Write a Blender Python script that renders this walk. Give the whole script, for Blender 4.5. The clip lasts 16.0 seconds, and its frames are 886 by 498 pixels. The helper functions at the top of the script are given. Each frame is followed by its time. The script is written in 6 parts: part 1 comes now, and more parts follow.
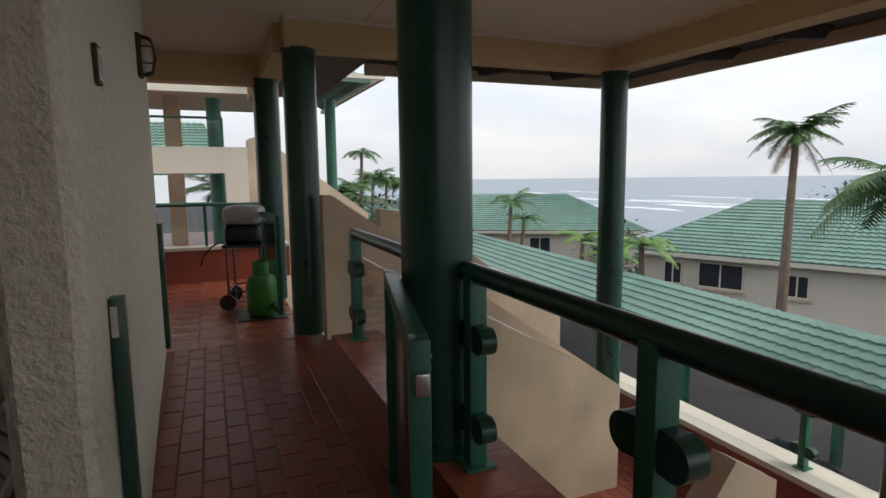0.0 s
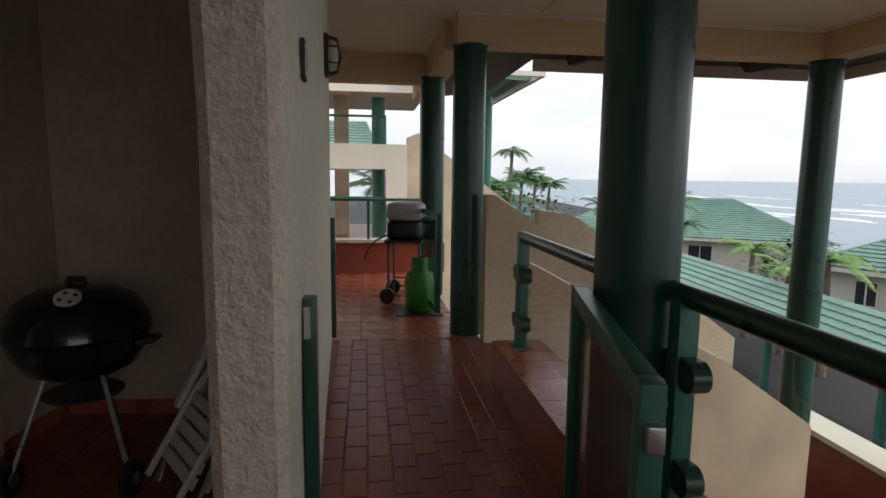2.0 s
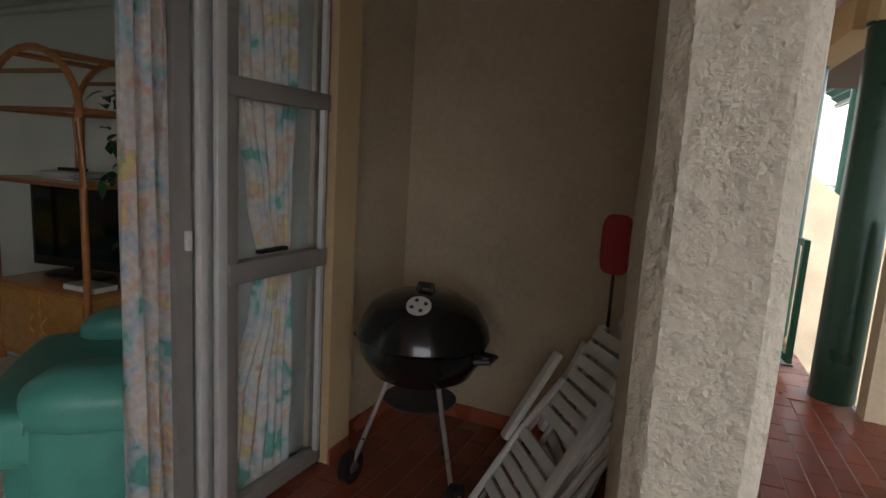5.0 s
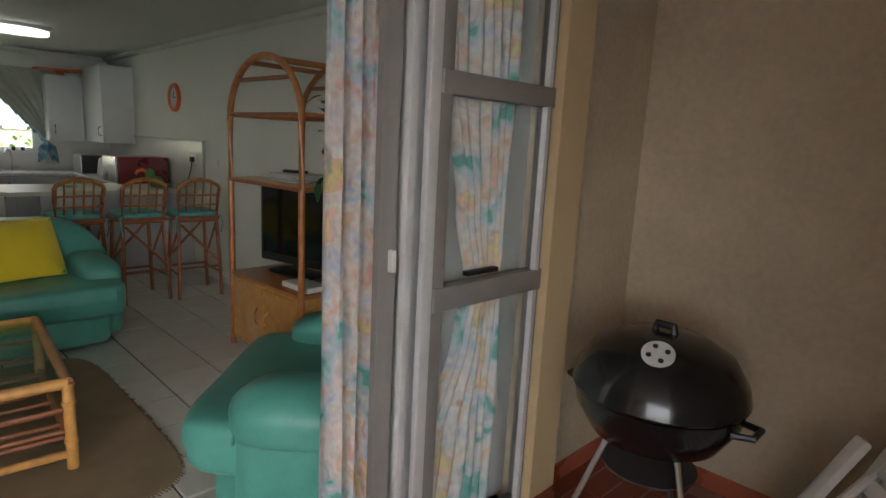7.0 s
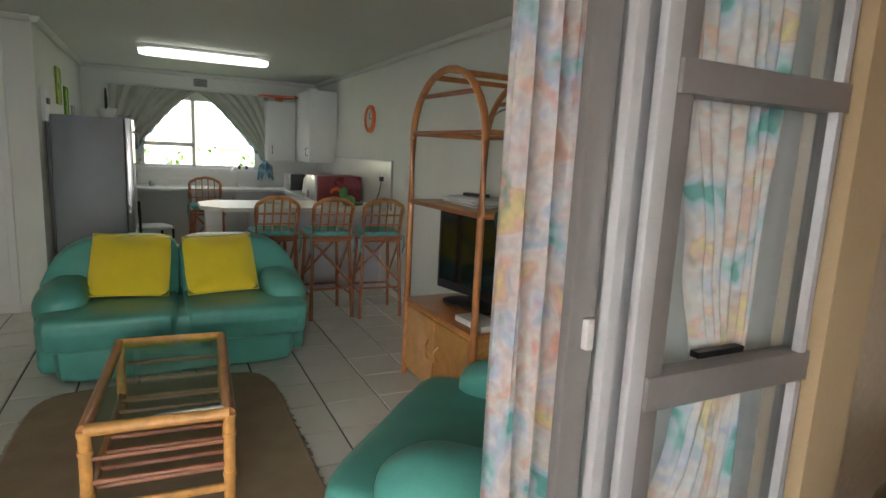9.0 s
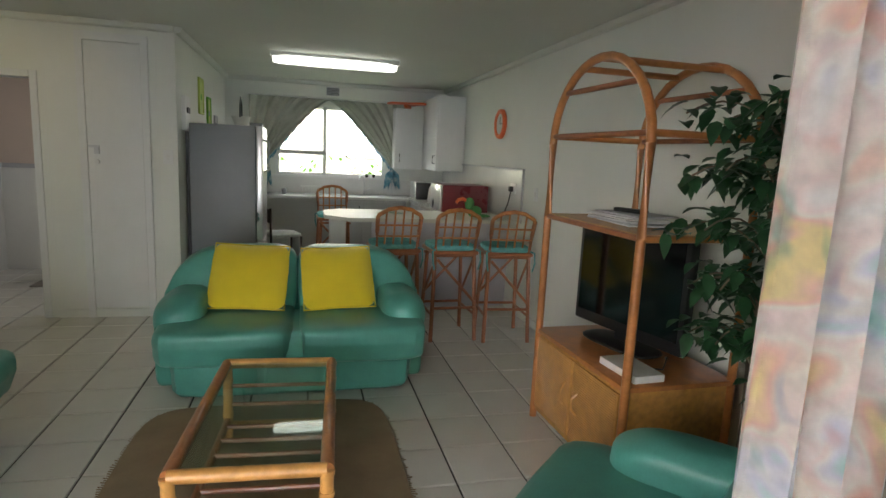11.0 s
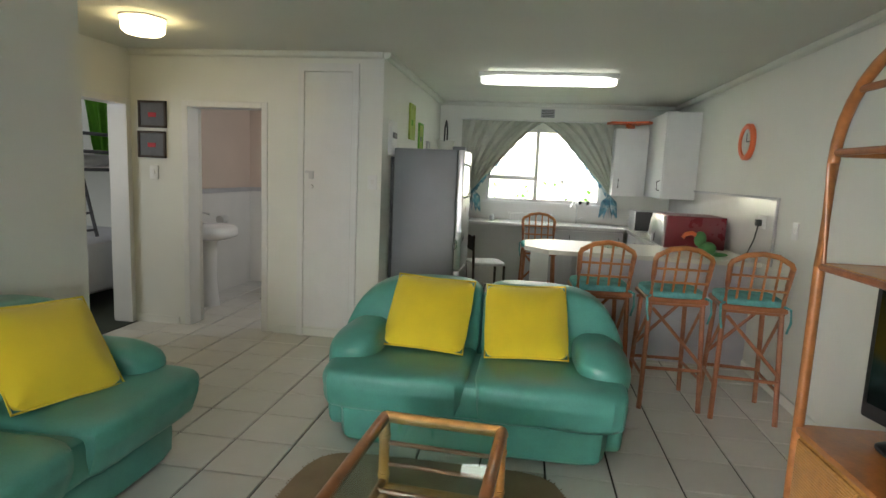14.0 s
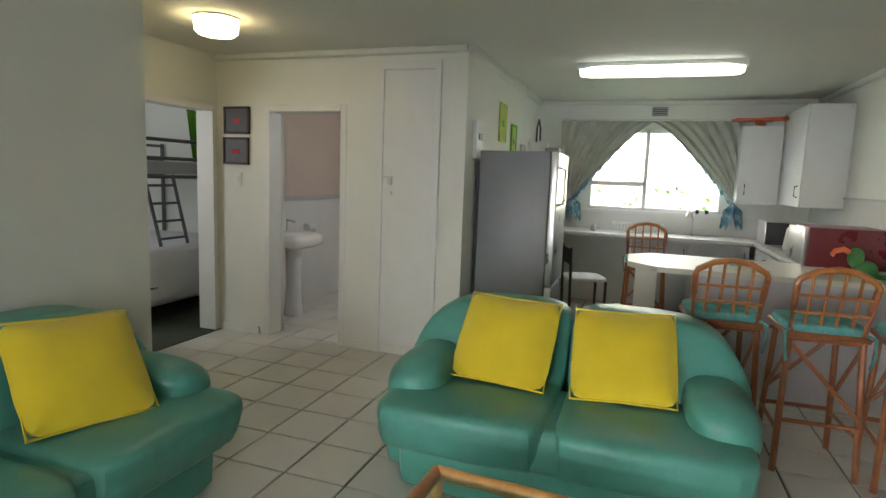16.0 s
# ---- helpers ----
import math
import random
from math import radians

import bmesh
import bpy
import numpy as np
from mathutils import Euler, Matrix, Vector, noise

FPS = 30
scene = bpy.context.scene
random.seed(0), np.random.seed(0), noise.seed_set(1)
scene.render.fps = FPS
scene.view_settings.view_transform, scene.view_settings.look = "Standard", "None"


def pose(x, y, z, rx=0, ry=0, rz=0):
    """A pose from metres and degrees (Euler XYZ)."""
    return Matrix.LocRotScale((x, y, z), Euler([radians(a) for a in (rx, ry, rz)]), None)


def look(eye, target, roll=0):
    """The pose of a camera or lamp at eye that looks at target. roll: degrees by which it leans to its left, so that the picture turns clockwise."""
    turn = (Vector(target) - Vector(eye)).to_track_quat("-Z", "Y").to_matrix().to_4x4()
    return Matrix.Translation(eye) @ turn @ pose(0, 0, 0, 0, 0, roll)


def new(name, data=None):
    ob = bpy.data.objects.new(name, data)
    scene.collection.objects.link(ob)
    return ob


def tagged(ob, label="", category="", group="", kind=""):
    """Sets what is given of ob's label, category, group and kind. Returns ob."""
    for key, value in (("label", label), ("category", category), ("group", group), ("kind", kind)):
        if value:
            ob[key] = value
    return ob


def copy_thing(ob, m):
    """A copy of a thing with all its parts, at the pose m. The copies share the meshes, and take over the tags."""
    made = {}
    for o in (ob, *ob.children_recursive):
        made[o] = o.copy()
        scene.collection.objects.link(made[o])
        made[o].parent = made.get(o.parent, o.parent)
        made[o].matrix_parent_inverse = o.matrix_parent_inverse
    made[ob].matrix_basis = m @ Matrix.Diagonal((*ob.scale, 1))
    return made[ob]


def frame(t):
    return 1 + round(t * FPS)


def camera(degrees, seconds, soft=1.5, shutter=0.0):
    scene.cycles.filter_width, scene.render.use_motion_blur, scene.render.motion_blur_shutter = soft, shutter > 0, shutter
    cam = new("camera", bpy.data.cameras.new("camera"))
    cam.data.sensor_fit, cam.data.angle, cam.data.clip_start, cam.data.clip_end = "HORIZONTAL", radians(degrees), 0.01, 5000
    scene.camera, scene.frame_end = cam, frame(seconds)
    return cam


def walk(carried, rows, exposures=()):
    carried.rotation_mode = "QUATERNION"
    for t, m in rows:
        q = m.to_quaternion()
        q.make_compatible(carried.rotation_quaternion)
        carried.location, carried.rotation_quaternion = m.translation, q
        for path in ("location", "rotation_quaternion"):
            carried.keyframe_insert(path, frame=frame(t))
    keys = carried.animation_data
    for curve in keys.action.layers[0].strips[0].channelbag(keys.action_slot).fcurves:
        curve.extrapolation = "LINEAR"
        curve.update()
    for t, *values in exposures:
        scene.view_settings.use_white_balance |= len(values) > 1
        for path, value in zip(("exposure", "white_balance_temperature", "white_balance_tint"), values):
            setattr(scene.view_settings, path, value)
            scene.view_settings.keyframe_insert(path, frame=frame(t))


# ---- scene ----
cam = camera(75.8, 16.0)

PATH = [
    (0, (0.253, 0.363, 1.405), (0.854, 2.254, 1.152), -0.6),
    (0.5, (0.212, 0.393, 1.401), (0.719, 2.311, 1.149), -0.2),
    (1, (0.185, 0.434, 1.402), (0.577, 2.379, 1.15), 0.0),
    (1.5, (0.151, 0.505, 1.409), (0.411, 2.472, 1.156), 0.4),
    (2, (0.128, 0.592, 1.418), (0.239, 2.572, 1.159), 0.7),
    (2.5, (0.109, 0.677, 1.426), (0.057, 2.659, 1.163), 1.1),
    (3, (0.094, 0.751, 1.441), (-0.141, 2.718, 1.171), 1.6),
    (3.5, (0.06, 0.822, 1.454), (-0.371, 2.755, 1.175), 2.0),
    (4, (-0.005, 0.873, 1.469), (-0.607, 2.758, 1.176), 2.4),
    (4.2, (-0.065, 0.901, 1.476), (-0.72, 2.767, 1.176), 2.7),
    (6.3, (-0.467, 1.145, 1.498), (-1.647, 2.723, 1.154), 3.0),
    (6.5, (-0.502, 1.179, 1.513), (-1.741, 2.707, 1.156), 2.8),
    (7, (-0.582, 1.275, 1.516), (-1.967, 2.671, 1.152), 2.9),
    (7.5, (-0.652, 1.37, 1.527), (-2.182, 2.604, 1.158), 2.9),
    (8, (-0.718, 1.435, 1.527), (-2.36, 2.519, 1.166), 2.9),
    (8.5, (-0.827, 1.494, 1.529), (-2.541, 2.464, 1.183), 2.8),
    (9, (-0.979, 1.562, 1.522), (-2.743, 2.444, 1.191), 2.8),
    (9.2, (-1.048, 1.578, 1.511), (-2.829, 2.433, 1.198), 2.6),
    (11.3, (-1.518, 1.769, 1.503), (-3.456, 2.152, 1.186), 2.7),
    (11.5, (-1.54, 1.833, 1.497), (-3.491, 2.148, 1.188), 2.7),
    (12, (-1.644, 1.866, 1.497), (-3.612, 2.037, 1.186), 2.7),
    (12.5, (-1.756, 1.894, 1.5), (-3.732, 1.936, 1.194), 2.6),
    (13, (-1.879, 1.901, 1.499), (-3.856, 1.835, 1.205), 2.7),
    (13.5, (-1.977, 1.905, 1.506), (-3.95, 1.729, 1.226), 2.6),
    (14, (-2.059, 1.896, 1.503), (-4.021, 1.615, 1.235), 2.5),
    (14.5, (-2.215, 1.894, 1.498), (-4.158, 1.496, 1.238), 2.5),
    (15, (-2.345, 1.914, 1.486), (-4.264, 1.411, 1.232), 2.3),
    (15.5, (-2.466, 1.956, 1.47), (-4.361, 1.367, 1.221), 2.1),
    (16, (-2.57, 1.952, 1.478), (-4.447, 1.312, 1.225), 2.1),
]

EXPOSURES = [(0.0, 0.1), (2.0, 0.3), (3.0, 0.65), (4.0, 1.25), (6.5, 2.45), (7.0, 2.75), (8.0, 3.1), (9.0, 3.4), (11.5, 3.7), (12.5, 4.0), (16.0, 4.1)]
walk(cam, [(t, look(eye, target, roll)) for t, eye, target, roll in PATH], EXPOSURES)

# ---- sky and light ----
world = bpy.data.worlds.new("overcast_sky")
scene.world = world
world.use_nodes = True
wn, wl = world.node_tree.nodes, world.node_tree.links
wn.clear()
sky = wn.new("ShaderNodeTexSky")
sky.sky_type, sky.sun_disc = "NISHITA", False
sky.sun_elevation, sky.sun_rotation = radians(48), radians(120)
sky.dust_density = 5.0
sky_bg = wn.new("ShaderNodeBackground")
sky_bg.inputs["Strength"].default_value = 0.06
cloud_bg = wn.new("ShaderNodeBackground")
cloud_bg.inputs["Strength"].default_value = 0.80
cloud_co = wn.new("ShaderNodeTexCoord")
cloud_map = wn.new("ShaderNodeMapping")
cloud_map.inputs["Scale"].default_value = (2.0, 2.0, 7.0)
cloud_noise = wn.new("ShaderNodeTexNoise")
cloud_noise.inputs["Scale"].default_value = 1.6
cloud_noise.inputs["Detail"].default_value = 5.0
cloud_ramp = wn.new("ShaderNodeValToRGB")
cloud_ramp.color_ramp.elements[0].position, cloud_ramp.color_ramp.elements[0].color = 0.3, (0.76, 0.81, 0.90, 1)
cloud_ramp.color_ramp.elements[1].position, cloud_ramp.color_ramp.elements[1].color = 0.65, (1.0, 1.0, 1.0, 1)
wl.new(cloud_co.outputs["Generated"], cloud_map.inputs["Vector"])
wl.new(cloud_map.outputs["Vector"], cloud_noise.inputs["Vector"])
wl.new(cloud_noise.outputs["Fac"], cloud_ramp.inputs["Fac"])
wl.new(cloud_ramp.outputs["Color"], cloud_bg.inputs["Color"])
wl.new(sky.outputs["Color"], sky_bg.inputs["Color"])
sky_add = wn.new("ShaderNodeAddShader")
sky_out = wn.new("ShaderNodeOutputWorld")
wl.new(sky_bg.outputs[0], sky_add.inputs[0])
wl.new(cloud_bg.outputs[0], sky_add.inputs[1])
wl.new(sky_add.outputs[0], sky_out.inputs["Surface"])

sun = new("sun", bpy.data.lights.new("sun", "SUN"))
sun.data.energy, sun.data.angle, sun.data.color = 0.8, radians(20), (1.0, 0.97, 0.92)
sun.matrix_world = look((20, -12, 26), (0, 0, 0))


def area_lamp(name, at, aim, sx, sy, watts, colour):
    ob = new(name, bpy.data.lights.new(name, "AREA"))
    ob.data.shape, ob.data.size, ob.data.size_y = "RECTANGLE", sx, sy
    ob.data.energy, ob.data.color = watts, colour
    ob.matrix_world = look(at, aim)
    return ob


area_lamp("sliding_door_sky", (-1.93, 1.0, 1.1), (-6, 1.0, 0.9), 1.9, 2.1, 0.6, (0.95, 0.97, 1.0))


# ---- materials ----
def mat(name, colour, rough=0.6, metal=0.0, vary=0.12, scale=6.0, fine=60.0, bump=0.05, coat=0.0, per=0.0, sheen=0.0, spec=0.5):
    """Two scales of variation in tone, grain in the relief, and a random tone for each piece."""
    m = bpy.data.materials.new(name)
    m.use_nodes = True
    n, l = m.node_tree.nodes, m.node_tree.links
    b = n["Principled BSDF"]
    co = n.new("ShaderNodeTexCoord")
    big, small = n.new("ShaderNodeTexNoise"), n.new("ShaderNodeTexNoise")
    big.inputs["Scale"].default_value, big.inputs["Detail"].default_value = scale, 4
    small.inputs["Scale"].default_value, small.inputs["Detail"].default_value = fine, 6
    for q in (big, small):
        l.new(co.outputs["Object"], q.inputs["Vector"])
    mix = n.new("ShaderNodeMath")
    mix.operation = "MULTIPLY_ADD"
    mix.inputs[1].default_value = 0.4
    l.new(small.outputs["Fac"], mix.inputs[0])
    l.new(big.outputs["Fac"], mix.inputs[2])
    tone = n.new("ShaderNodeMapRange")
    tone.inputs[1].default_value, tone.inputs[2].default_value = 0.4, 1.0
    tone.inputs[3].default_value, tone.inputs[4].default_value = 1 - vary, 1 + vary
    l.new(mix.outputs[0], tone.inputs[0])
    last = tone.outputs[0]
    if per:
        info, add = n.new("ShaderNodeObjectInfo"), n.new("ShaderNodeMath")
        pm = n.new("ShaderNodeMapRange")
        pm.inputs[3].default_value, pm.inputs[4].default_value = 1 - per, 1 + per
        l.new(info.outputs["Random"], pm.inputs[0])
        add.operation = "MULTIPLY"
        l.new(last, add.inputs[0])
        l.new(pm.outputs[0], add.inputs[1])
        last = add.outputs[0]
    hue = n.new("ShaderNodeVectorMath")
    hue.operation = "SCALE"
    hue.inputs[0].default_value = colour
    l.new(last, hue.inputs["Scale"])
    l.new(hue.outputs[0], b.inputs["Base Color"])
    rr = n.new("ShaderNodeMapRange")
    rr.inputs[3].default_value, rr.inputs[4].default_value = max(0.02, rough - 0.1), min(1, rough + 0.1)
    l.new(big.outputs["Fac"], rr.inputs[0])
    l.new(rr.outputs[0], b.inputs["Roughness"])
    b.inputs["Metallic"].default_value = metal
    b.inputs["Coat Weight"].default_value = coat
    b.inputs["Sheen Weight"].default_value = sheen
    b.inputs["Specular IOR Level"].default_value = spec
    if bump:
        bp = n.new("ShaderNodeBump")
        bp.inputs["Strength"].default_value, bp.inputs["Distance"].default_value = min(1, bump * 6), 0.01 * bump * 6
        l.new(mix.outputs[0], bp.inputs["Height"])
        l.new(bp.outputs[0], b.inputs["Normal"])
    return m


def glow(name, colour, strength):
    m = mat(name, colour, 0.5, bump=0)
    b = m.node_tree.nodes["Principled BSDF"]
    b.inputs["Emission Color"].default_value = (*colour, 1)
    b.inputs["Emission Strength"].default_value = strength
    return m


def glass(name, tint=(0.97, 0.985, 0.98), rough=0.02):
    """Thin clear sheet: mostly clear, with a glossy reflection."""
    m = bpy.data.materials.new(name)
    m.use_nodes = True
    n, l = m.node_tree.nodes, m.node_tree.links
    n.clear()
    clear, gloss, mix, out, fr = (n.new("ShaderNode" + k) for k in ("BsdfTransparent", "BsdfGlossy", "MixShader", "OutputMaterial", "LayerWeight"))
    clear.inputs["Color"].default_value = (*tint, 1)
    gloss.inputs["Roughness"].default_value = rough
    grow, rise = n.new("ShaderNodeMath"), n.new("ShaderNodeMath")
    grow.operation, rise.operation = "POWER", "MULTIPLY_ADD"
    grow.inputs[1].default_value = 4.0
    rise.inputs[1].default_value, rise.inputs[2].default_value = 0.6, 0.03
    fr.inputs["Blend"].default_value = 0.5
    l.new(fr.outputs["Facing"], grow.inputs[0])
    l.new(grow.outputs[0], rise.inputs[0])
    l.new(rise.outputs[0], mix.inputs[0])
    l.new(clear.outputs[0], mix.inputs[1])
    l.new(gloss.outputs[0], mix.inputs[2])
    l.new(mix.outputs[0], out.inputs["Surface"])
    return m


def print_cloth(name, colours, scale=5.0, sprigs=False):
    """Cotton printed with soft pastel blotches, a little light passes through."""
    m = bpy.data.materials.new(name)
    m.use_nodes = True
    n, l = m.node_tree.nodes, m.node_tree.links
    b = n["Principled BSDF"]
    co, no, vo, ramp = n.new("ShaderNodeTexCoord"), n.new("ShaderNodeTexNoise"), n.new("ShaderNodeTexNoise"), n.new("ShaderNodeValToRGB")
    no.inputs["Scale"].default_value, no.inputs["Detail"].default_value, no.inputs["Distortion"].default_value = scale, 2.0, 0.7
    l.new(co.outputs["Object"], no.inputs["Vector"])
    el = ramp.color_ramp.elements
    while len(el) < len(colours):
        el.new(0.5)
    for i, c in enumerate(colours):
        el[i].position, el[i].color = 0.32 + 0.36 * i / (len(colours) - 1), (*c, 1)
    l.new(no.outputs["Fac"], ramp.inputs["Fac"])
    vo.inputs["Scale"].default_value, vo.inputs["Detail"].default_value = scale * 5, 4
    l.new(co.outputs["Object"], vo.inputs["Vector"])
    mr = n.new("ShaderNodeMapRange")
    mr.inputs[1].default_value, mr.inputs[2].default_value, mr.inputs[3].default_value, mr.inputs[4].default_value = 0.3, 0.7, 0.84, 1.06
    l.new(vo.outputs["Fac"], mr.inputs[0])
    sc = n.new("ShaderNodeVectorMath")
    sc.operation = "SCALE"
    l.new(ramp.outputs["Color"], sc.inputs[0])
    l.new(mr.outputs[0], sc.inputs["Scale"])
    cloth = sc.outputs[0]
    if sprigs:
        for at, tint in ((0.0, (0.05, 0.36, 0.30, 1)), (5.0, (0.80, 0.16, 0.10, 1)), (9.0, (0.24, 0.30, 0.52, 1))):
            sh, wv, cl, mk, both, ov = (n.new("ShaderNode" + k) for k in ("Mapping", "TexWave", "TexNoise", "MapRange", "Math", "MixRGB"))
            sh.inputs["Location"].default_value = (at, at * 0.7, at * 0.3)
            wv.inputs["Scale"].default_value, wv.inputs["Distortion"].default_value, wv.inputs["Detail"].default_value, wv.inputs["Detail Scale"].default_value = 7.0, 7.0, 2.0, 2.0
            cl.inputs["Scale"].default_value = 8.0
            for q in (wv, cl):
                l.new(sh.outputs[0], q.inputs["Vector"])
            l.new(co.outputs["Object"], sh.inputs["Vector"])
            mk.inputs[1].default_value, mk.inputs[2].default_value = 0.58, 0.70
            l.new(cl.outputs["Fac"], mk.inputs[0])
            st = n.new("ShaderNodeMapRange")
            st.inputs[1].default_value, st.inputs[2].default_value, st.inputs[4].default_value = 0.45, 0.95, 0.42
            l.new(wv.outputs["Fac"], st.inputs[0])
            both.operation = "MULTIPLY"
            l.new(mk.outputs[0], both.inputs[0])
            l.new(st.outputs[0], both.inputs[1])
            ov.inputs[2].default_value = tint
            l.new(both.outputs[0], ov.inputs[0])
            l.new(cloth, ov.inputs[1])
            cloth = ov.outputs[0]
    l.new(cloth, b.inputs["Base Color"])
    b.inputs["Roughness"].default_value = 0.9
    tr, mx = n.new("ShaderNodeBsdfTranslucent"), n.new("ShaderNodeMixShader")
    l.new(cloth, tr.inputs["Color"])
    mx.inputs[0].default_value = 0.15
    l.new(b.outputs[0], mx.inputs[1])
    l.new(tr.outputs[0], mx.inputs[2])
    l.new(mx.outputs[0], n["Material Output"].inputs["Surface"])
    return m


WHITE = mat("white_wall_paint", (0.74, 0.745, 0.69), 0.75, vary=0.05, scale=1.5, fine=160, bump=0.03)
CEIL = mat("white_ceiling_paint", (0.66, 0.67, 0.61), 0.85, vary=0.05, scale=1.0, fine=220, bump=0.02)
PLASTER = mat("rough_cream_plaster", (0.70, 0.65, 0.54), 0.75, vary=0.12, scale=30.0, fine=80, bump=0.28)
TAN = mat("tan_masonry_paint", (0.58, 0.44, 0.25), 0.8, vary=0.08, scale=2.0, fine=60, bump=0.06)
BEIGE = mat("beige_masonry_paint", (0.55, 0.455, 0.325), 0.85, vary=0.24, scale=1.7, fine=34, bump=0.07)
SOFFIT = mat("cream_soffit_paint", (0.66, 0.63, 0.52), 0.8, vary=0.05, scale=1.5, fine=90, bump=0.02)
TERRA = mat("terracotta_paver", (0.25, 0.062, 0.037), 0.34, vary=0.22, scale=5, fine=70, bump=0.04, per=0.16)
TERRA_TILE = mat("terracotta_glazed_tile", (0.40, 0.11, 0.06), 0.28, vary=0.14, scale=4, fine=70, bump=0.02, per=0.08)
MORTAR = mat("pale_red_mortar", (0.33, 0.19, 0.15), 0.9, vary=0.15, scale=8, fine=120, bump=0.08)
GREEN = mat("dark_green_gloss_paint", (0.010, 0.055, 0.036), 0.30, vary=0.2, scale=4, fine=40, bump=0.02)
GREEN_L = mat("mid_green_gloss_paint", (0.025, 0.13, 0.085), 0.38, vary=0.2, scale=4, fine=40, bump=0.02)
BLACK = mat("black_plastic", (0.012, 0.012, 0.013), 0.4, vary=0.2, bump=0.01)
ENAMEL = mat("black_enamel", (0.010, 0.010, 0.011), 0.22, vary=0.3, scale=8, bump=0.01, coat=0.3)
STEEL = mat("brushed_steel", (0.62, 0.62, 0.62), 0.3, metal=1.0, vary=0.08, bump=0.01)
ALU = mat("dull_aluminium", (0.72, 0.73, 0.73), 0.36, metal=0.3, vary=0.08, scale=10, bump=0.01)
ALU_D = mat("bronze_grey_aluminium", (0.30, 0.285, 0.27), 0.42, metal=0.25, vary=0.08, scale=10, bump=0.01)
TILE = mat("white_floor_tile", (0.66, 0.645, 0.60), 0.20, vary=0.05, scale=3, fine=90, bump=0.006, per=0.035)
GROUT = mat("dark_grout", (0.03, 0.027, 0.024), 0.9, vary=0.2, bump=0.05)
TEAL = mat("teal_leather", (0.085, 0.31, 0.255), 0.36, vary=0.14, scale=7, fine=120, bump=0.05, spec=0.45)
SEAM = mat("teal_piping", (0.05, 0.20, 0.15), 0.5, bump=0.02)
YELLOW = mat("yellow_cotton", (0.72, 0.56, 0.02), 0.9, vary=0.08, scale=6, fine=260, bump=0.08, sheen=0.3)
RATTAN = mat("varnished_rattan", (0.42, 0.16, 0.045), 0.34, vary=0.3, scale=14, fine=60, bump=0.03, coat=0.3)
RATTAN_L = mat("honey_cane", (0.58, 0.29, 0.08), 0.36, vary=0.28, scale=14, fine=60, bump=0.03, coat=0.3)
RATTAN_D = mat("red_brown_rattan", (0.30, 0.105, 0.04), 0.36, vary=0.3, scale=14, fine=60, bump=0.03, coat=0.2)
WEAVE = mat("woven_cane", (0.50, 0.25, 0.06), 0.55, vary=0.3, scale=30, fine=300, bump=0.15)
RUG = mat("brown_jute_rug", (0.29, 0.215, 0.13), 0.95, vary=0.22, scale=5, fine=240, bump=0.2)
FRIDGE = mat("grey_metal_paint", (0.21, 0.22, 0.235), 0.45, metal=0.1, vary=0.05, bump=0.01)
LAMINATE = mat("cream_laminate", (0.60, 0.59, 0.53), 0.35, vary=0.06, bump=0.01)
CUPB = mat("white_melamine", (0.74, 0.74, 0.72), 0.4, vary=0.03, bump=0.005)
WORKTOP = mat("speckled_worktop", (0.62, 0.62, 0.60), 0.25, vary=0.12, scale=60, fine=200, bump=0.005)
GREYFRONT = mat("grey_cabinet_front", (0.42, 0.42, 0.43), 0.5, vary=0.05, bump=0.01)
DRAPE = mat("sheer_grey_green_curtain", (0.48, 0.49, 0.42), 0.9, vary=0.12, scale=5, fine=200, bump=0.05)
FRILL = print_cloth("blue_print_frill", [(0.07, 0.13, 0.22), (0.12, 0.30, 0.38), (0.5, 0.55, 0.55)], 14)
FLORAL = print_cloth("pastel_floral_curtain", [(0.24, 0.60, 0.56), (0.60, 0.82, 0.80), (0.78, 0.80, 0.90), (0.91, 0.91, 0.89), (0.92, 0.82, 0.80), (0.92, 0.90, 0.83), (0.92, 0.68, 0.60), (0.94, 0.83, 0.48)], 7.0, True)
LINING = mat("white_curtain_lining", (0.88, 0.90, 0.92), 0.9, vary=0.05, scale=4, bump=0.03)
PAD = mat("blue_check_seat_pad", (0.10, 0.33, 0.33), 0.9, vary=0.35, scale=18, fine=90, bump=0.05)
ORANGE = mat("orange_plastic", (0.78, 0.16, 0.05), 0.4, vary=0.08, bump=0.01)
REDBOX = mat("dark_red_enamel", (0.16, 0.015, 0.02), 0.3, vary=0.1, bump=0.01)
WPLASTIC = mat("white_garden_plastic", (0.70, 0.69, 0.66), 0.45, vary=0.1, scale=8, bump=0.01)
CERAMIC = mat("white_ceramic", (0.80, 0.79, 0.77), 0.12, vary=0.02, bump=0)
PINK = mat("pinkish_wall_paint", (0.60, 0.49, 0.41), 0.8, vary=0.06, scale=2, bump=0.02)
WALLTILE = mat("white_wall_tile", (0.72, 0.71, 0.68), 0.22, vary=0.04, scale=3, bump=0.005)
BLIND = mat("green_cloth", (0.12, 0.34, 0.03), 0.9, vary=0.2, scale=8, bump=0.05)
GASGREEN = mat("green_gas_bottle_paint", (0.04, 0.22, 0.03), 0.35, vary=0.2, scale=9, bump=0.01)
DARKRED = mat("faded_red_cloth", (0.45, 0.045, 0.06), 0.8, vary=0.15, bump=0.05)
ROOF = mat("green_roof_tile", (0.17, 0.29, 0.235), 0.5, vary=0.22, scale=1.2, fine=14, bump=0.04)
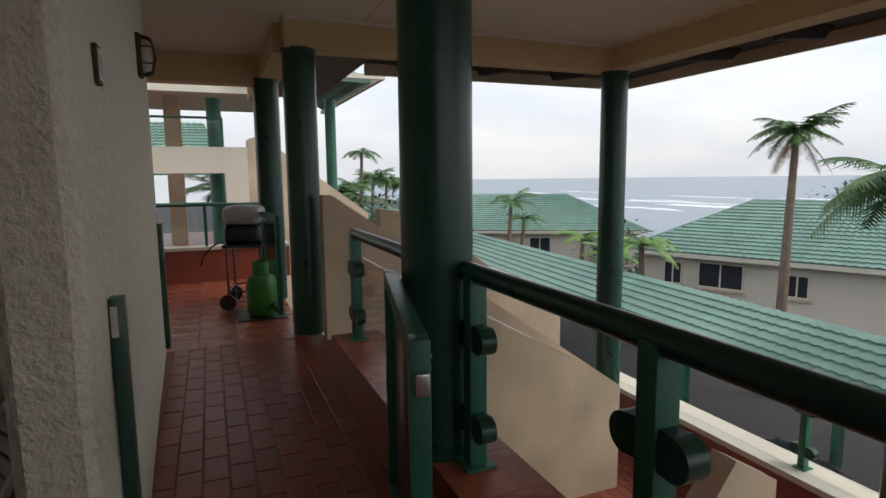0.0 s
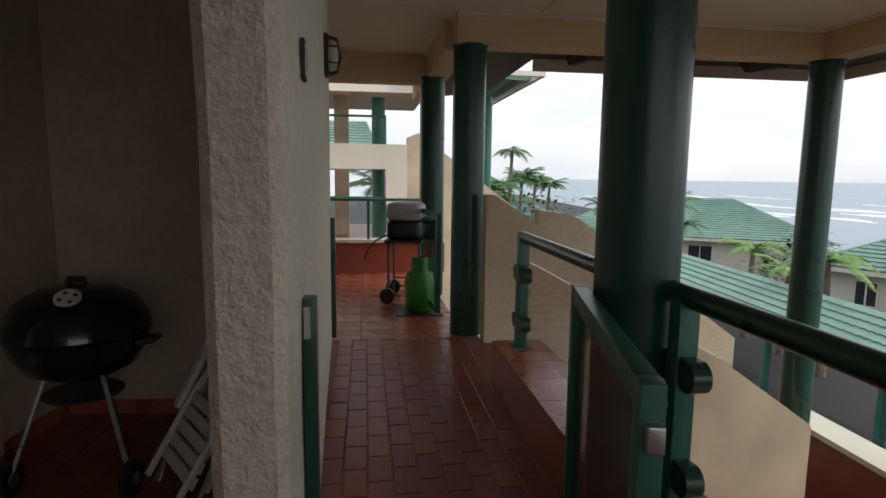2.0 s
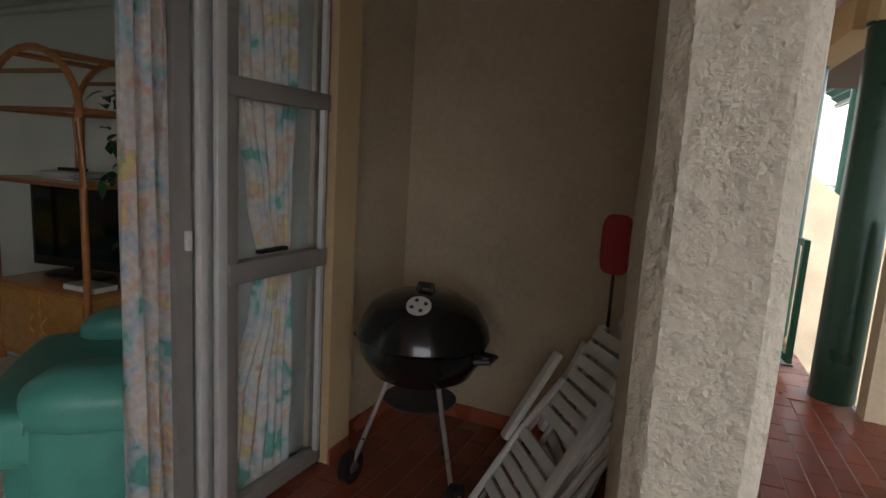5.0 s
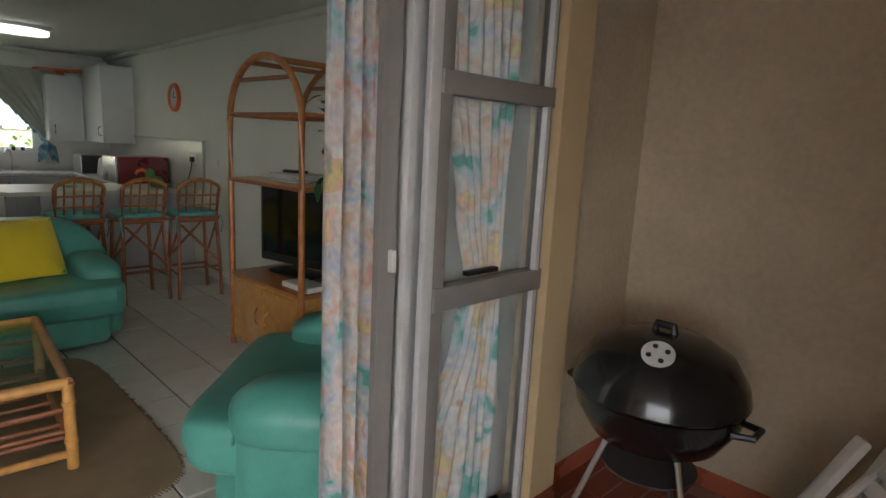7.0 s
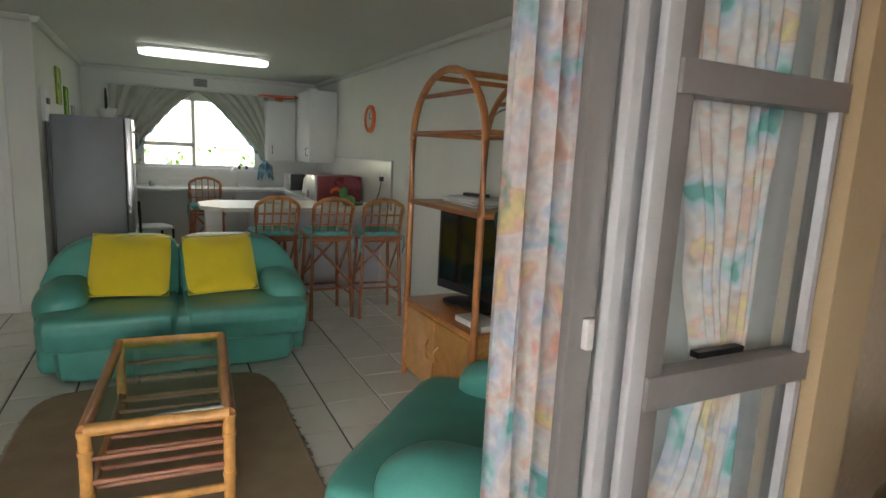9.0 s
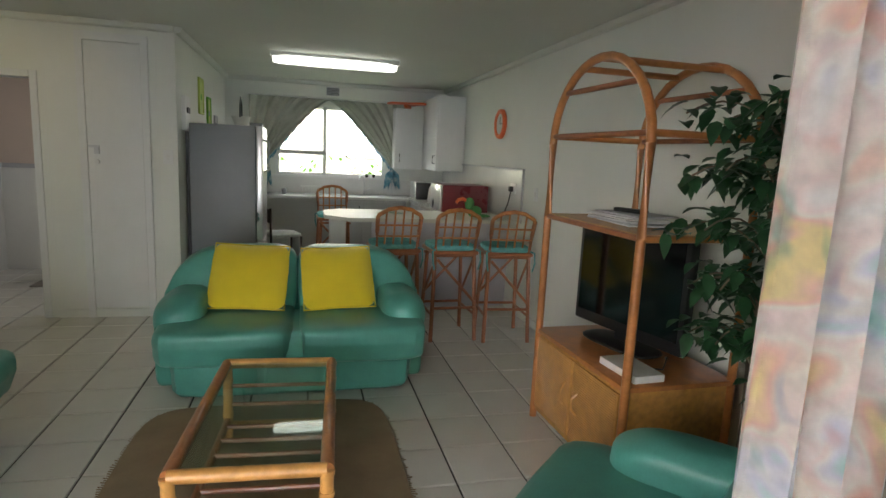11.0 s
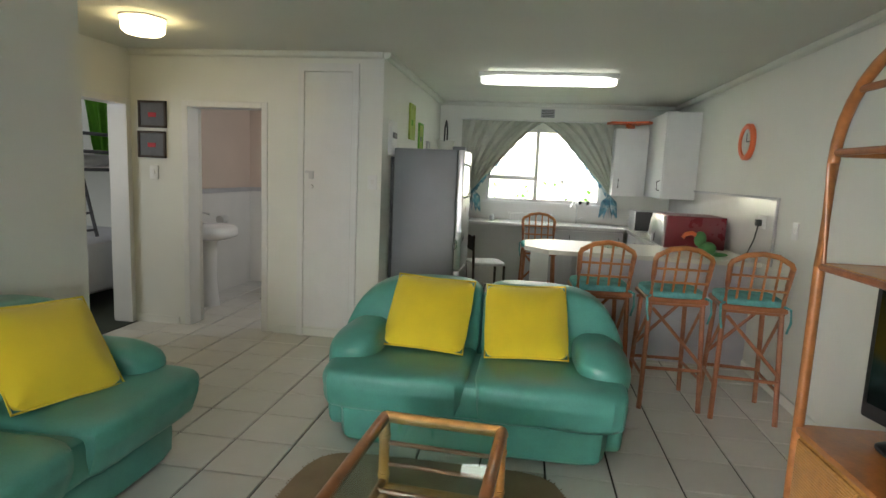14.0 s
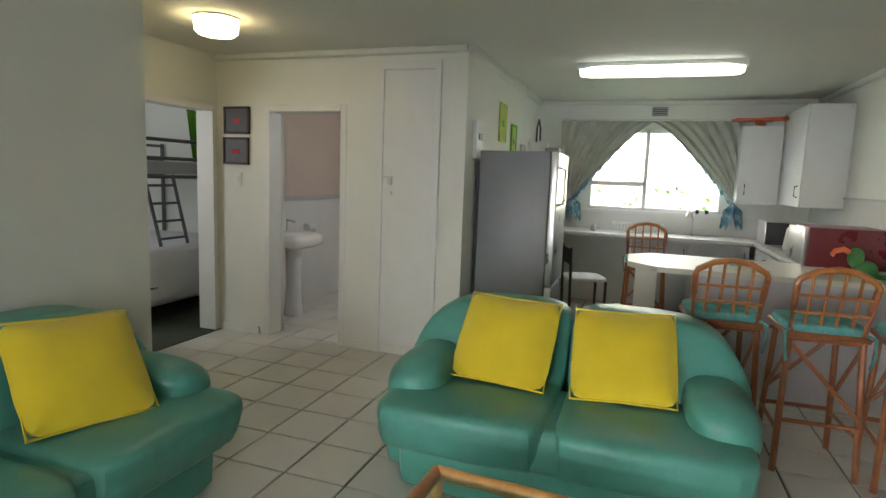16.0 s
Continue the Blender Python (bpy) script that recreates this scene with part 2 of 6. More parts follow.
CREAMWALL = mat("cream_house_wall", (0.66, 0.60, 0.50), 0.9, vary=0.08, scale=0.6, fine=12, bump=0.03)
DARKWIN = mat("dark_window_pane", (0.03, 0.035, 0.045), 0.12, vary=0.3, bump=0)
LEAF = mat("palm_leaf", (0.055, 0.13, 0.03), 0.5, vary=0.35, scale=3, fine=20, bump=0.02)
LEAF_D = mat("dark_leaf", (0.025, 0.075, 0.025), 0.45, vary=0.35, scale=5, fine=30, bump=0.02)
LEAF_L = mat("bright_palm_leaf", (0.14, 0.27, 0.05), 0.5, vary=0.3, scale=3, fine=20, bump=0.02)
DEAD = mat("dry_frond", (0.24, 0.16, 0.08), 0.9, vary=0.3, bump=0.05)
TRUNK = mat("palm_trunk", (0.20, 0.15, 0.11), 0.9, vary=0.3, scale=6, fine=30, bump=0.2)
ASPHALT = mat("asphalt", (0.032, 0.032, 0.034), 0.8, vary=0.25, scale=0.8, fine=30, bump=0.1)
GRASS = mat("hillside_green", (0.05, 0.10, 0.03), 0.95, vary=0.5, scale=0.15, fine=2.0, bump=0.2)
DARKWOOD = mat("dark_stained_timber", (0.045, 0.03, 0.022), 0.7, vary=0.25, scale=6, bump=0.05)
SCREEN = mat("black_screen", (0.006, 0.006, 0.007), 0.08, vary=0.05, bump=0)
PAPER = mat("pale_paper", (0.6, 0.6, 0.58), 0.8, vary=0.15, scale=20, bump=0.02)
MATTRESS = mat("white_bed_linen", (0.66, 0.66, 0.69), 0.9, vary=0.06, scale=5, bump=0.05)
GREYMETAL = mat("grey_bunk_steel", (0.10, 0.10, 0.11), 0.45, metal=0.3, vary=0.1, bump=0.01)
GLASS = glass("clear_glass")
GLASS_T = glass("table_glass", (0.82, 0.92, 0.87))
GLASS_S = glass("salt_stained_glass", (0.72, 0.74, 0.70), 0.12)
TUBE = glow("tube_light", (0.97, 1.0, 0.90), 0.32)
DOME = glow("warm_dome_light", (1.0, 0.80, 0.42), 0.8)
SEA = mat("grey_blue_sea", (0.20, 0.26, 0.31), 0.35, vary=0.12, scale=0.01, fine=0.15, bump=0.12)
FOAM = mat("white_surf", (0.75, 0.78, 0.80), 0.9, vary=0.2, scale=0.06, bump=0.05)


# ---- mesh helpers ----
def box(bm, lo, hi, m=None, bevel=0.0):
    c = [(a + b) / 2 for a, b in zip(lo, hi)]
    d = [abs(b - a) for a, b in zip(lo, hi)]
    r = bmesh.ops.create_cube(bm, size=1, matrix=(m or Matrix()) @ Matrix.Translation(c) @ Matrix.Diagonal((*d, 1)))
    if bevel:
        es = list({e for v in r["verts"] for e in v.link_edges})
        bmesh.ops.bevel(bm, geom=es, offset=min(bevel, min(d) * 0.45), segments=2, affect="EDGES", profile=0.6)
    return bm


def rod(bm, a, b, r, r2=None, seg=10):
    a, b = Vector(a), Vector(b)
    d = b - a
    if d.length < 1e-6:
        return bm
    m = Matrix.Translation((a + b) / 2) @ d.to_track_quat("Z", "Y").to_matrix().to_4x4()
    bmesh.ops.create_cone(bm, cap_ends=True, segments=seg, radius1=r, radius2=r if r2 is None else r2, depth=d.length, matrix=m)
    return bm


def pipe(bm, pts, r, seg=8, closed=False):
    """A bent cane or tube through points."""
    pts = [Vector(p) for p in pts]
    rings = []
    n = len(pts)
    for i, p in enumerate(pts):
        d = (pts[(i + 1) % n] - pts[i - 1]) if closed or 0 < i < n - 1 else (pts[1] - pts[0] if i == 0 else pts[-1] - pts[-2])
        q = d.to_track_quat("Z", "Y")
        rings.append([bm.verts.new(p + q @ Vector((r * math.cos(2 * math.pi * k / seg), r * math.sin(2 * math.pi * k / seg), 0))) for k in range(seg)])
    for i in range(n if closed else n - 1):
        u, v = rings[i], rings[(i + 1) % n]
        for k in range(seg):
            bm.faces.new((u[k], u[(k + 1) % seg], v[(k + 1) % seg], v[k]))
    if not closed:
        bm.faces.new(rings[0][::-1])
        bm.faces.new(rings[-1])
    return bm


def lathe(bm, profile, seg=32, m=None, caps=True):
    m = m or Matrix()
    rings = [[bm.verts.new(m @ Vector((r * math.cos(2 * math.pi * k / seg), r * math.sin(2 * math.pi * k / seg), z))) for k in range(seg)] for r, z in profile]
    for a, b in zip(rings, rings[1:]):
        for k in range(seg):
            bm.faces.new((a[k], a[(k + 1) % seg], b[(k + 1) % seg], b[k]))
    if caps:
        bm.faces.new(rings[0][::-1])
        bm.faces.new(rings[-1])
    return bm


def prism(bm, outline, a, b, axis="z"):
    """A flat outline swept between two values of an axis."""
    def at(p, h):
        return {"z": (p[0], p[1], h), "y": (p[0], h, p[1]), "x": (h, p[0], p[1])}[axis]
    lo = [bm.verts.new(at(p, a)) for p in outline]
    hi = [bm.verts.new(at(p, b)) for p in outline]
    n = len(outline)
    for k in range(n):
        bm.faces.new((lo[k], lo[(k + 1) % n], hi[(k + 1) % n], hi[k]))
    bm.faces.new(lo[::-1])
    bm.faces.new(hi)
    bmesh.ops.recalc_face_normals(bm, faces=bm.faces)
    return bm


def pad(bm, lo, hi, m=None, power=4.0, puff=0.0, seg=10):
    """A stuffed, round-edged block."""
    c = Vector([(a + b) / 2 for a, b in zip(lo, hi)])
    h = Vector([abs(b - a) / 2 for a, b in zip(lo, hi)])
    n, made = seg + 1, {}

    def corner(i, j, k):
        if (i, j, k) not in made:
            made[i, j, k] = bm.verts.new((2 * i / n - 1, 2 * j / n - 1, 2 * k / n - 1))
        return made[i, j, k]

    for i in range(n):
        for j in range(n):
            for e in (0, n):
                for q in (((i, j, e), (i + 1, j, e), (i + 1, j + 1, e), (i, j + 1, e)), ((i, e, j), (i, e, j + 1), (i + 1, e, j + 1), (i + 1, e, j)), ((e, i, j), (e, i + 1, j), (e, i + 1, j + 1), (e, i, j + 1))):
                    bm.faces.new([corner(*c) for c in (q if e else q[::-1])])
    for v in made.values():
        p = v.co.copy()
        s = (abs(p.x) ** power + abs(p.y) ** power + abs(p.z) ** power) ** (1 / power)
        q = p / s
        wob = 1 + 0.012 * noise.noise(Vector((p.x * 2, p.y * 2, p.z * 2)) + c * 3)
        q = Vector((q.x * h.x, q.y * h.y, q.z * h.z * (1 + puff * (1 - p.x * p.x) * (1 - p.y * p.y)))) * wob
        v.co = (m or Matrix()) @ (c + q)
    return bm


def mesh_of(name, bm, material, smooth=True):
    me = bpy.data.meshes.new(name)
    bm.normal_update()
    bm.to_mesh(me)
    bm.free()
    me.materials.append(material)
    if smooth:
        me.shade_smooth()
        me.set_sharp_from_angle(angle=radians(35))
    return me


def part(name, bm, material, parent, label="", smooth=True):
    ob = new(name, mesh_of(name, bm, material, smooth))
    ob.parent = parent
    if label:
        tagged(ob, label)
    return ob


def thing(name, label, category, at=(0, 0, 0), turn=0.0, group=""):
    ob = new(name)
    ob.matrix_basis = pose(*at, 0, 0, turn)
    return tagged(ob, label, category, group)


def solid(name, bm, material, label, category, group="", smooth=True):
    return tagged(new(name, mesh_of(name, bm, material, smooth)), label, category, group)


def setting(name, bm, material, label="", smooth=False):
    return tagged(new(name, mesh_of(name, bm, material, smooth)), label, "", "", "structure")


def B(*boxes, m=None, bevel=0.0):
    bm = bmesh.new()
    for lo, hi in boxes:
        box(bm, lo, hi, m, bevel)
    return bm


def new_bm():
    return bmesh.new()

# ---- structure: the flat ----
CZ = 2.455
setting("floor", B(((-9.9, -1.66, -0.2), (-1.95, 3.75, -0.012))), GROUT, "dark grout bed under white floor tiles")
setting("ceiling", B(((-10.05, -4.6, CZ), (-1.7, 3.95, CZ + 0.15))), CEIL, "plain white painted ceiling")
setting("wall_north", B(((-10.05, 3.75, -0.2), (-2.0, 3.95, CZ))), WHITE, "plain white painted wall")
WY0, WY1, WZ0, WZ1 = 1.33, 2.86, 1.15, 2.12
setting("wall_west", B(((-10.05, 0.66, -0.2), (-9.9, WY0, CZ)), ((-10.05, WY1, -0.2), (-9.9, 3.75, CZ)), ((-10.05, WY0, -0.2), (-9.9, WY1, WZ0)), ((-10.05, WY0, WZ1), (-9.9, WY1, CZ))), WHITE, "white kitchen wall with a window opening")
setting("wall_kitchen_side", B(((-9.9, 0.52, -0.2), (-6.94, 0.66, CZ))), WHITE, "white side wall of the kitchen")
setting("wall_passage", B(((-6.94, -1.66, 0), (-6.80, -1.16, CZ)), ((-6.94, -0.36, 0), (-6.80, 0.66, CZ)), ((-6.94, -1.16, 2.03), (-6.80, -0.36, CZ))), WHITE, "white wall with the bathroom doorway")
setting("wall_bedroom", B(((-6.80, -1.80, 0), (-6.785, -1.66, CZ)), ((-5.94, -1.80, 0), (-4.98, -1.66, CZ)), ((-6.785, -1.80, 2.03), (-5.94, -1.66, CZ))), WHITE, "white wall with the bedroom doorway")
setting("wall_south", B(((-5.08, -0.82, 0), (-1.86, -0.68, CZ)), ((-5.08, -1.66, 0), (-4.98, -0.82, CZ))), WHITE, "plain white wall behind the sofa")
setting("wall_east", B(((-2.02, -0.68, 0), (-1.88, -0.05, CZ)), ((-2.02, -0.05, 2.25), (-1.88, 3.10, 2.9))), TAN, "tan front wall over the sliding door")
setting("alcove_side_wall", B(((-2.02, 3.10, 0), (-1.88, 3.95, 2.9))), BEIGE, "stained beige alcove side wall")
setting("pilaster", B(((-1.88, 3.085, 0), (-1.80, 3.26, 2.68))), TAN, "tan plastered strip beside the window")

bm = new_bm()
for lo, hi in (((-9.9, 3.73, 0), (-4.6, 3.747, 0.07)), ((-6.797, -0.30, 0), (-6.785, 0.66, 0.07)), ((-6.797, -1.66, 0), (-6.785, -1.22, 0.07)), ((-5.08, -0.677, 0), (-2.03, -0.665, 0.07))):
    box(bm, lo, hi)
setting("baseboard", bm, WHITE, "low white painted skirting")
bm = new_bm()
for a, b in (((-9.88, 3.73), (-2.05, 3.73)), ((-9.88, 0.68), (-9.88, 3.73)), ((-6.78, -1.64), (-6.78, 0.66)), ((-9.88, 0.68), (-6.78, 0.68))):
    pipe(bm, [(*a, CZ - 0.012), (*b, CZ - 0.012)], 0.04, 8)
setting("cornice", bm, CEIL, "white coved cornice")

# bathroom behind the doorway
setting("bathroom_wall", B(((-9.0, -1.72, 1.2), (-6.94, -1.60, CZ)), ((-9.0, -1.6, 1.2), (-8.9, 0.52, CZ)), ((-8.9, 0.40, 1.2), (-6.94, 0.52, CZ))), PINK, "pinkish painted upper wall of the bathroom")
setting("bathroom_tiling", B(((-9.0, -1.72, -0.2), (-6.94, -1.59, 1.2)), ((-9.0, -1.59, -0.2), (-8.89, 0.40, 1.2)), ((-8.89, 0.39, -0.2), (-6.94, 0.52, 1.2))), WALLTILE, "white tiled lower wall of the bathroom")
setting("dado", B(((-8.88, -1.58, 1.16), (-6.95, -1.565, 1.21)), ((-8.885, -1.58, 1.16), (-8.87, 0.39, 1.21))), GREYFRONT, "thin grey tile border")

# bedroom behind its doorway
setting("bedroom_wall", B(((-8.3, -4.6, 0), (-8.2, -1.8, CZ)), ((-8.2, -4.6, 0), (-4.9, -4.5, CZ)), ((-5.0, -4.5, 0), (-4.9, -1.8, CZ)), ((-8.2, -1.9, 0), (-6.81, -1.8, CZ))), WHITE, "plain white bedroom wall")
setting("bedroom_floor", B(((-8.3, -4.6, -0.2), (-4.9, -1.66, -0.006))), mat("dark_green_carpet", (0.05, 0.06, 0.045), 0.95, bump=0.1), "dark bedroom floor")


def door_frame(name, axis, at, a, b, h, label):
    bm = new_bm()
    w, d = 0.055, 0.17
    for lo, hi in (((a - w, 0), (a, h + w)), ((b, 0), (b + w, h + w)), ((a, h), (b, h + w))):
        if axis == "x":
            box(bm, (at - d, lo[0], lo[1]), (at + 0.012, hi[0], hi[1]), None, 0.006)
        else:
            box(bm, (lo[0], at - d, lo[1]), (hi[0], at + 0.012, hi[1]), None, 0.006)
    return setting(name, bm, CUPB, label)


door_frame("door_frame_1", "x", -6.80, -1.105, -0.415, 1.975, "white painted bathroom door frame")
door_frame("door_frame_2", "y", -1.66, -6.728, -5.995, 1.975, "cream painted bedroom door frame")

# cupboard door in the passage wall
closet = thing("door_1", "tall flush white cupboard door with a padlock", "door")
tagged(closet, kind="structure")
part("door_leaf", B(((-6.80, -0.02, 0.09), (-6.778, 0.40, 2.29)), bevel=0.006), CUPB, closet)
bm = B(((-6.80, -0.075, 0.0), (-6.772, -0.022, 2.36)), ((-6.80, 0.402, 0.0), (-6.772, 0.455, 2.36)), ((-6.80, -0.022, 2.295), (-6.772, 0.402, 2.36)))
part("door_frame", bm, CUPB, closet)
bm = B(((-6.778, -0.01, 1.445), (-6.770, 0.07, 1.465)), ((-6.772, 0.035, 1.395), (-6.75, 0.07, 1.445)))
part("padlock", bm, STEEL, closet, "small brass and steel padlock")
bm = rod(new_bm(), (-6.778, 0.05, 1.33), (-6.755, 0.05, 1.33), 0.02)
part("knob", bm, CUPB, closet)

# ---- structure: covered walkway, turned slightly against the flat ----
WM = pose(0, 0, 0, 0, 0, 4.5)


def wset(name, bm, material, label="", smooth=False):
    ob = setting(name, bm, material, label, smooth)
    ob.matrix_basis = WM
    return ob


setting("patio_floor", B(((-1.95, -2.6, -0.2), (-0.2, 3.9, -0.005))), MORTAR, "pale mortar bed of the patio pavers")
wset("walkway_floor", B(((-0.35, -2.6, -0.22), (1.02, 9.0, -0.005)), ((1.02, 4.27, -0.22), (1.62, 5.20, -0.005)), ((1.02, 5.20, -0.22), (1.16, 5.75, -0.005))), MORTAR, "pale mortar bed of the walkway pavers")
setting("alcove_wall", B(((-1.88, 3.9, 0), (-0.52, 4.05, 2.9))), BEIGE, "stained beige alcove wall")
setting("alcove_skirting", B(((-1.878, 3.262, 0), (-1.866, 3.888, 0.085)), ((-1.878, 3.888, 0), (-0.62, 3.899, 0.085)), ((-1.798, 3.088, 0), (-1.788, 3.258, 0.075))), TERRA_TILE, "terracotta skirting round the alcove")
# pier and wall along the walkway with softened plaster edges
bm = new_bm()
out = [(-0.20, 1.93), (-0.165, 1.89), (-0.035, 1.87), (-0.008, 1.885), (0.0, 1.92), (-0.02, 2.6), (-0.075, 4.0), (-0.125, 5.45), (-0.36, 5.45), (-0.25, 2.7)]
prism(bm, out, 0, 2.9)
bmesh.ops.subdivide_edges(bm, edges=[e for e in bm.edges if abs(e.verts[0].co.z - e.verts[1].co.z) > 1], cuts=24)
for v in bm.verts:
    if v.co.y < 5.3:
        v.co += Vector((noise.noise(v.co * 2.3), noise.noise(v.co * 2.1 + Vector((7, 1, 3))), 0)) * 0.012
wset("pier_wall", bm, PLASTER, "cream wall of rough trowelled plaster", True)
wset("far_patio_wall", B(((-2.2, 5.3, 0), (-0.30, 5.45, 2.9)), ((-2.4, 5.3, 0), (-2.2, 9.0, 2.9))), BEIGE, "beige wall of the neighbouring patio")
# out of view; height chosen to keep southern light off the alcove
setting("south_patio_wall", B(((-1.95, -2.75, -0.2), (1.4, -2.6, 0.95)), ((-1.95, -2.75, 0.95), (-0.1, -2.6, 2.75))), BEIGE, "unseen beige wall that holds southern light off the patio")
setting("patio_side_wall", B(((-1.95, -2.6, 0), (-1.86, -0.68, 2.9))), BEIGE, "beige patio wall")

# ceiling of the walkway, beams and eaves
wset("walkway_ceiling", B(((-2.6, -2.8, 2.75), (4.35, 5.62, 2.9)), ((-2.6, 5.62, 2.75), (1.10, 9.2, 2.9))), SOFFIT, "cream boarded soffit over the walkway")
wset("soffit_joint", B(((1.6, -2.0, 2.744), (1.61, 5.3, 2.749)), ((-0.3, 3.4, 2.744), (4.2, 3.41, 2.749))), TAN, "thin joint between soffit boards")
wset("beam", B(((0.93, 5.42, 2.50), (4.55, 5.68, 2.752)), ((4.29, -2.6, 2.50), (4.55, 5.42, 2.752)), ((0.86, 5.68, 2.50), (1.10, 9.2, 2.752)), ((-2.2, 7.15, 2.44), (0.86, 7.38, 2.752))), TAN, "tan painted roof beam")
wset("cornice_walkway", B(((0.93, 5.38, 2.725), (4.25, 5.42, 2.75)), ((4.25, -2.6, 2.725), (4.29, 5.42, 2.75)), ((0.82, 5.68, 2.725), (0.86, 7.15, 2.75))), SOFFIT, "cream cove along the beam")
wset("eave_roof", B(((4.55, -2.6, 2.62), (5.35, 6.5, 2.70)), ((1.10, 5.68, 2.62), (4.55, 6.5, 2.70)), ((1.10, 6.5, 2.62), (1.9, 9.4, 2.70))), DARKWOOD, "dark timber eave above the beams")
wset("fascia", B(((5.35, -2.6, 2.50), (5.39, 6.54, 2.76)), ((1.9, 6.5, 2.50), (5.35, 6.54, 2.76))), BEIGE, "beige fascia board at the eave")
rafter = thing("rafter", "short dark timber rafter end under the eave", "rafter", group="rafter ends under the eave")
part("rafter_end", prism(new_bm(), [(0, 0.0), (0.62, 0.0), (0.5, -0.12), (0, -0.16)], -0.04, 0.04, "y"), DARKWOOD, rafter)
rafter.matrix_basis = WM @ pose(4.55, 4.6, 2.62)
for i in range(6):
    copy_thing(rafter, WM @ pose(4.55, 3.7 - 0.9 * i, 2.62))
for i in range(3):
    copy_thing(rafter, WM @ pose(2.2 + 0.95 * i, 5.68, 2.62, 0, 0, 90))


def column(u, v, lo, hi, r=0.142):
    bm = lathe(new_bm(), [(r, lo), (r, hi - 0.03), (r + 0.012, hi - 0.028), (r + 0.012, hi)], 36)
    ob = solid("column", bm, GREEN, "round dark green painted concrete column", "column", "columns of the walkway")
    tagged(ob, kind="structure")
    ob.matrix_basis = WM @ pose(u, v, 0)
    return ob


column(1.10, 2.42, 0.0, 2.75)
column(1.06, 5.55, 0.0, 2.51)
column(0.93, 7.22, 0.0, 2.51)
column(4.42, 5.52, -2.2, 2.51)
column(4.42, 2.45, -2.2, 2.51)
column(4.42, -0.6, -2.2, 2.51)

# kerb beside the walkway
wset("kerb", B(((1.02, -2.6, -2.6), (1.36, 4.27, 0.30))), TERRA, "raised red painted kerb")
wset("far_kerb", B(((-2.2, 8.75, 0), (1.3, 9.0, 0.44))), TERRA, "low red painted wall across the walkway")
wset("far_kerb_cap", B(((-2.2, 8.72, 0.44), (1.3, 9.02, 0.48))), SOFFIT, "pale cap on the low wall")
# sloping parapets of the outside stair
bm = prism(new_bm(), [(1.16, -2.6), (1.16, 1.255), (1.24, 1.255), (4.30, -0.87), (4.345, -0.92), (4.345, -2.6)], 5.20, 5.36, "y")
wset("stair_parapet", bm, BEIGE, "beige sloping parapet beside the stair")
bm = prism(new_bm(), [(2.14, -2.6), (2.14, 1.03), (2.45, 0.99), (2.62, 0.93), (4.7, -0.55), (4.7, -2.6)], 6.9, 7.1, "y")
wset("stair_parapet_far", bm, BEIGE, "beige sloping parapet beside the stair")
bm = prism(new_bm(), [(2.6, -2.6), (2.6, -0.72), (2.97, -0.22), (3.31, -0.41), (3.31, -2.6)], 2.55, 2.72, "y")
wset("stair_parapet_near", bm, BEIGE, "beige stepped end of a stair parapet")
wset("landing", B(((1.36, -2.6, -2.30), (5.4, 6.5, -2.105))), MORTAR, "mortar bed of the lower landing")
wset("landing_wall", B(((5.04, -2.6, -2.2), (5.38, 6.6, -1.37))), TERRA, "low red wall at the landing edge")
wset("landing_cap", B(((5.01, -2.6, -1.37), (5.41, 6.6, -1.31))), SOFFIT, "pale cap on the landing wall")


# ---- balustrades ----
def clamp(parent, u, v, z, side):
    bm = rod(new_bm(), (u - 0.03, v + 0.045 * side, z), (u + 0.03, v + 0.045 * side, z), 0.05, seg=18)
    box(bm, (u - 0.025, v, z - 0.05), (u + 0.025, v + 0.045 * side, z + 0.05))
    part("glass_clamp", bm, GREEN, parent, "dark green rounded glass clamp")


def balustrade(name, u, v0, v1, posts, z0, ztop, label):
    ob = thing(name, label, "balustrade")
    ob.matrix_basis = WM
    part("handrail", pipe(new_bm(), [(u, v0, ztop), (u, v1, ztop)], 0.036, 14), GREEN, ob)
    for p in posts:
        bm = B(((u - 0.035, p - 0.032, z0), (u + 0.035, p + 0.032, ztop)), bevel=0.006)
        box(bm, (u - 0.06, p - 0.06, z0), (u + 0.06, p + 0.06, z0 + 0.012))
        part("post", bm, GREEN_L, ob)
        for z in (z0 + 0.17, ztop - 0.24):
            for s in (-1, 1):
                clamp(ob, u, p + 0.03 * s, z, s)
    ends = sorted([v0] + list(posts) + [v1])
    for a, b in zip(ends, ends[1:]):
        if b - a > 0.3:
            pane = part("pane", B(((u - 0.005, a + 0.06, z0 + 0.08), (u + 0.005, b - 0.06, ztop - 0.14))), GLASS, ob, "clear glass balustrade pane", False)
            pane.visible_shadow = False
    return ob


balustrade("balustrade", 1.17, -2.4, 2.30, (2.22, 1.28, -0.4), 0.302, 1.05, "green tubular balustrade with clear glass panes on the kerb")
balustrade("balustrade", 1.17, 2.50, 4.13, (4.10,), 0.302, 1.03, "short green balustrade with a stained glass pane on the kerb")
balustrade("balustrade", 5.22, -2.4, 3.75, (1.5, 3.7), -1.308, -0.50, "green balustrade with glass panes at the landing edge")
far_rail = thing("balustrade", "slim green rail over glass on the far low wall", "balustrade")
far_rail.matrix_basis = WM
part("handrail", pipe(new_bm(), [(-2.0, 8.86, 1.05), (1.2, 8.86, 1.05)], 0.02), GREEN_L, far_rail)
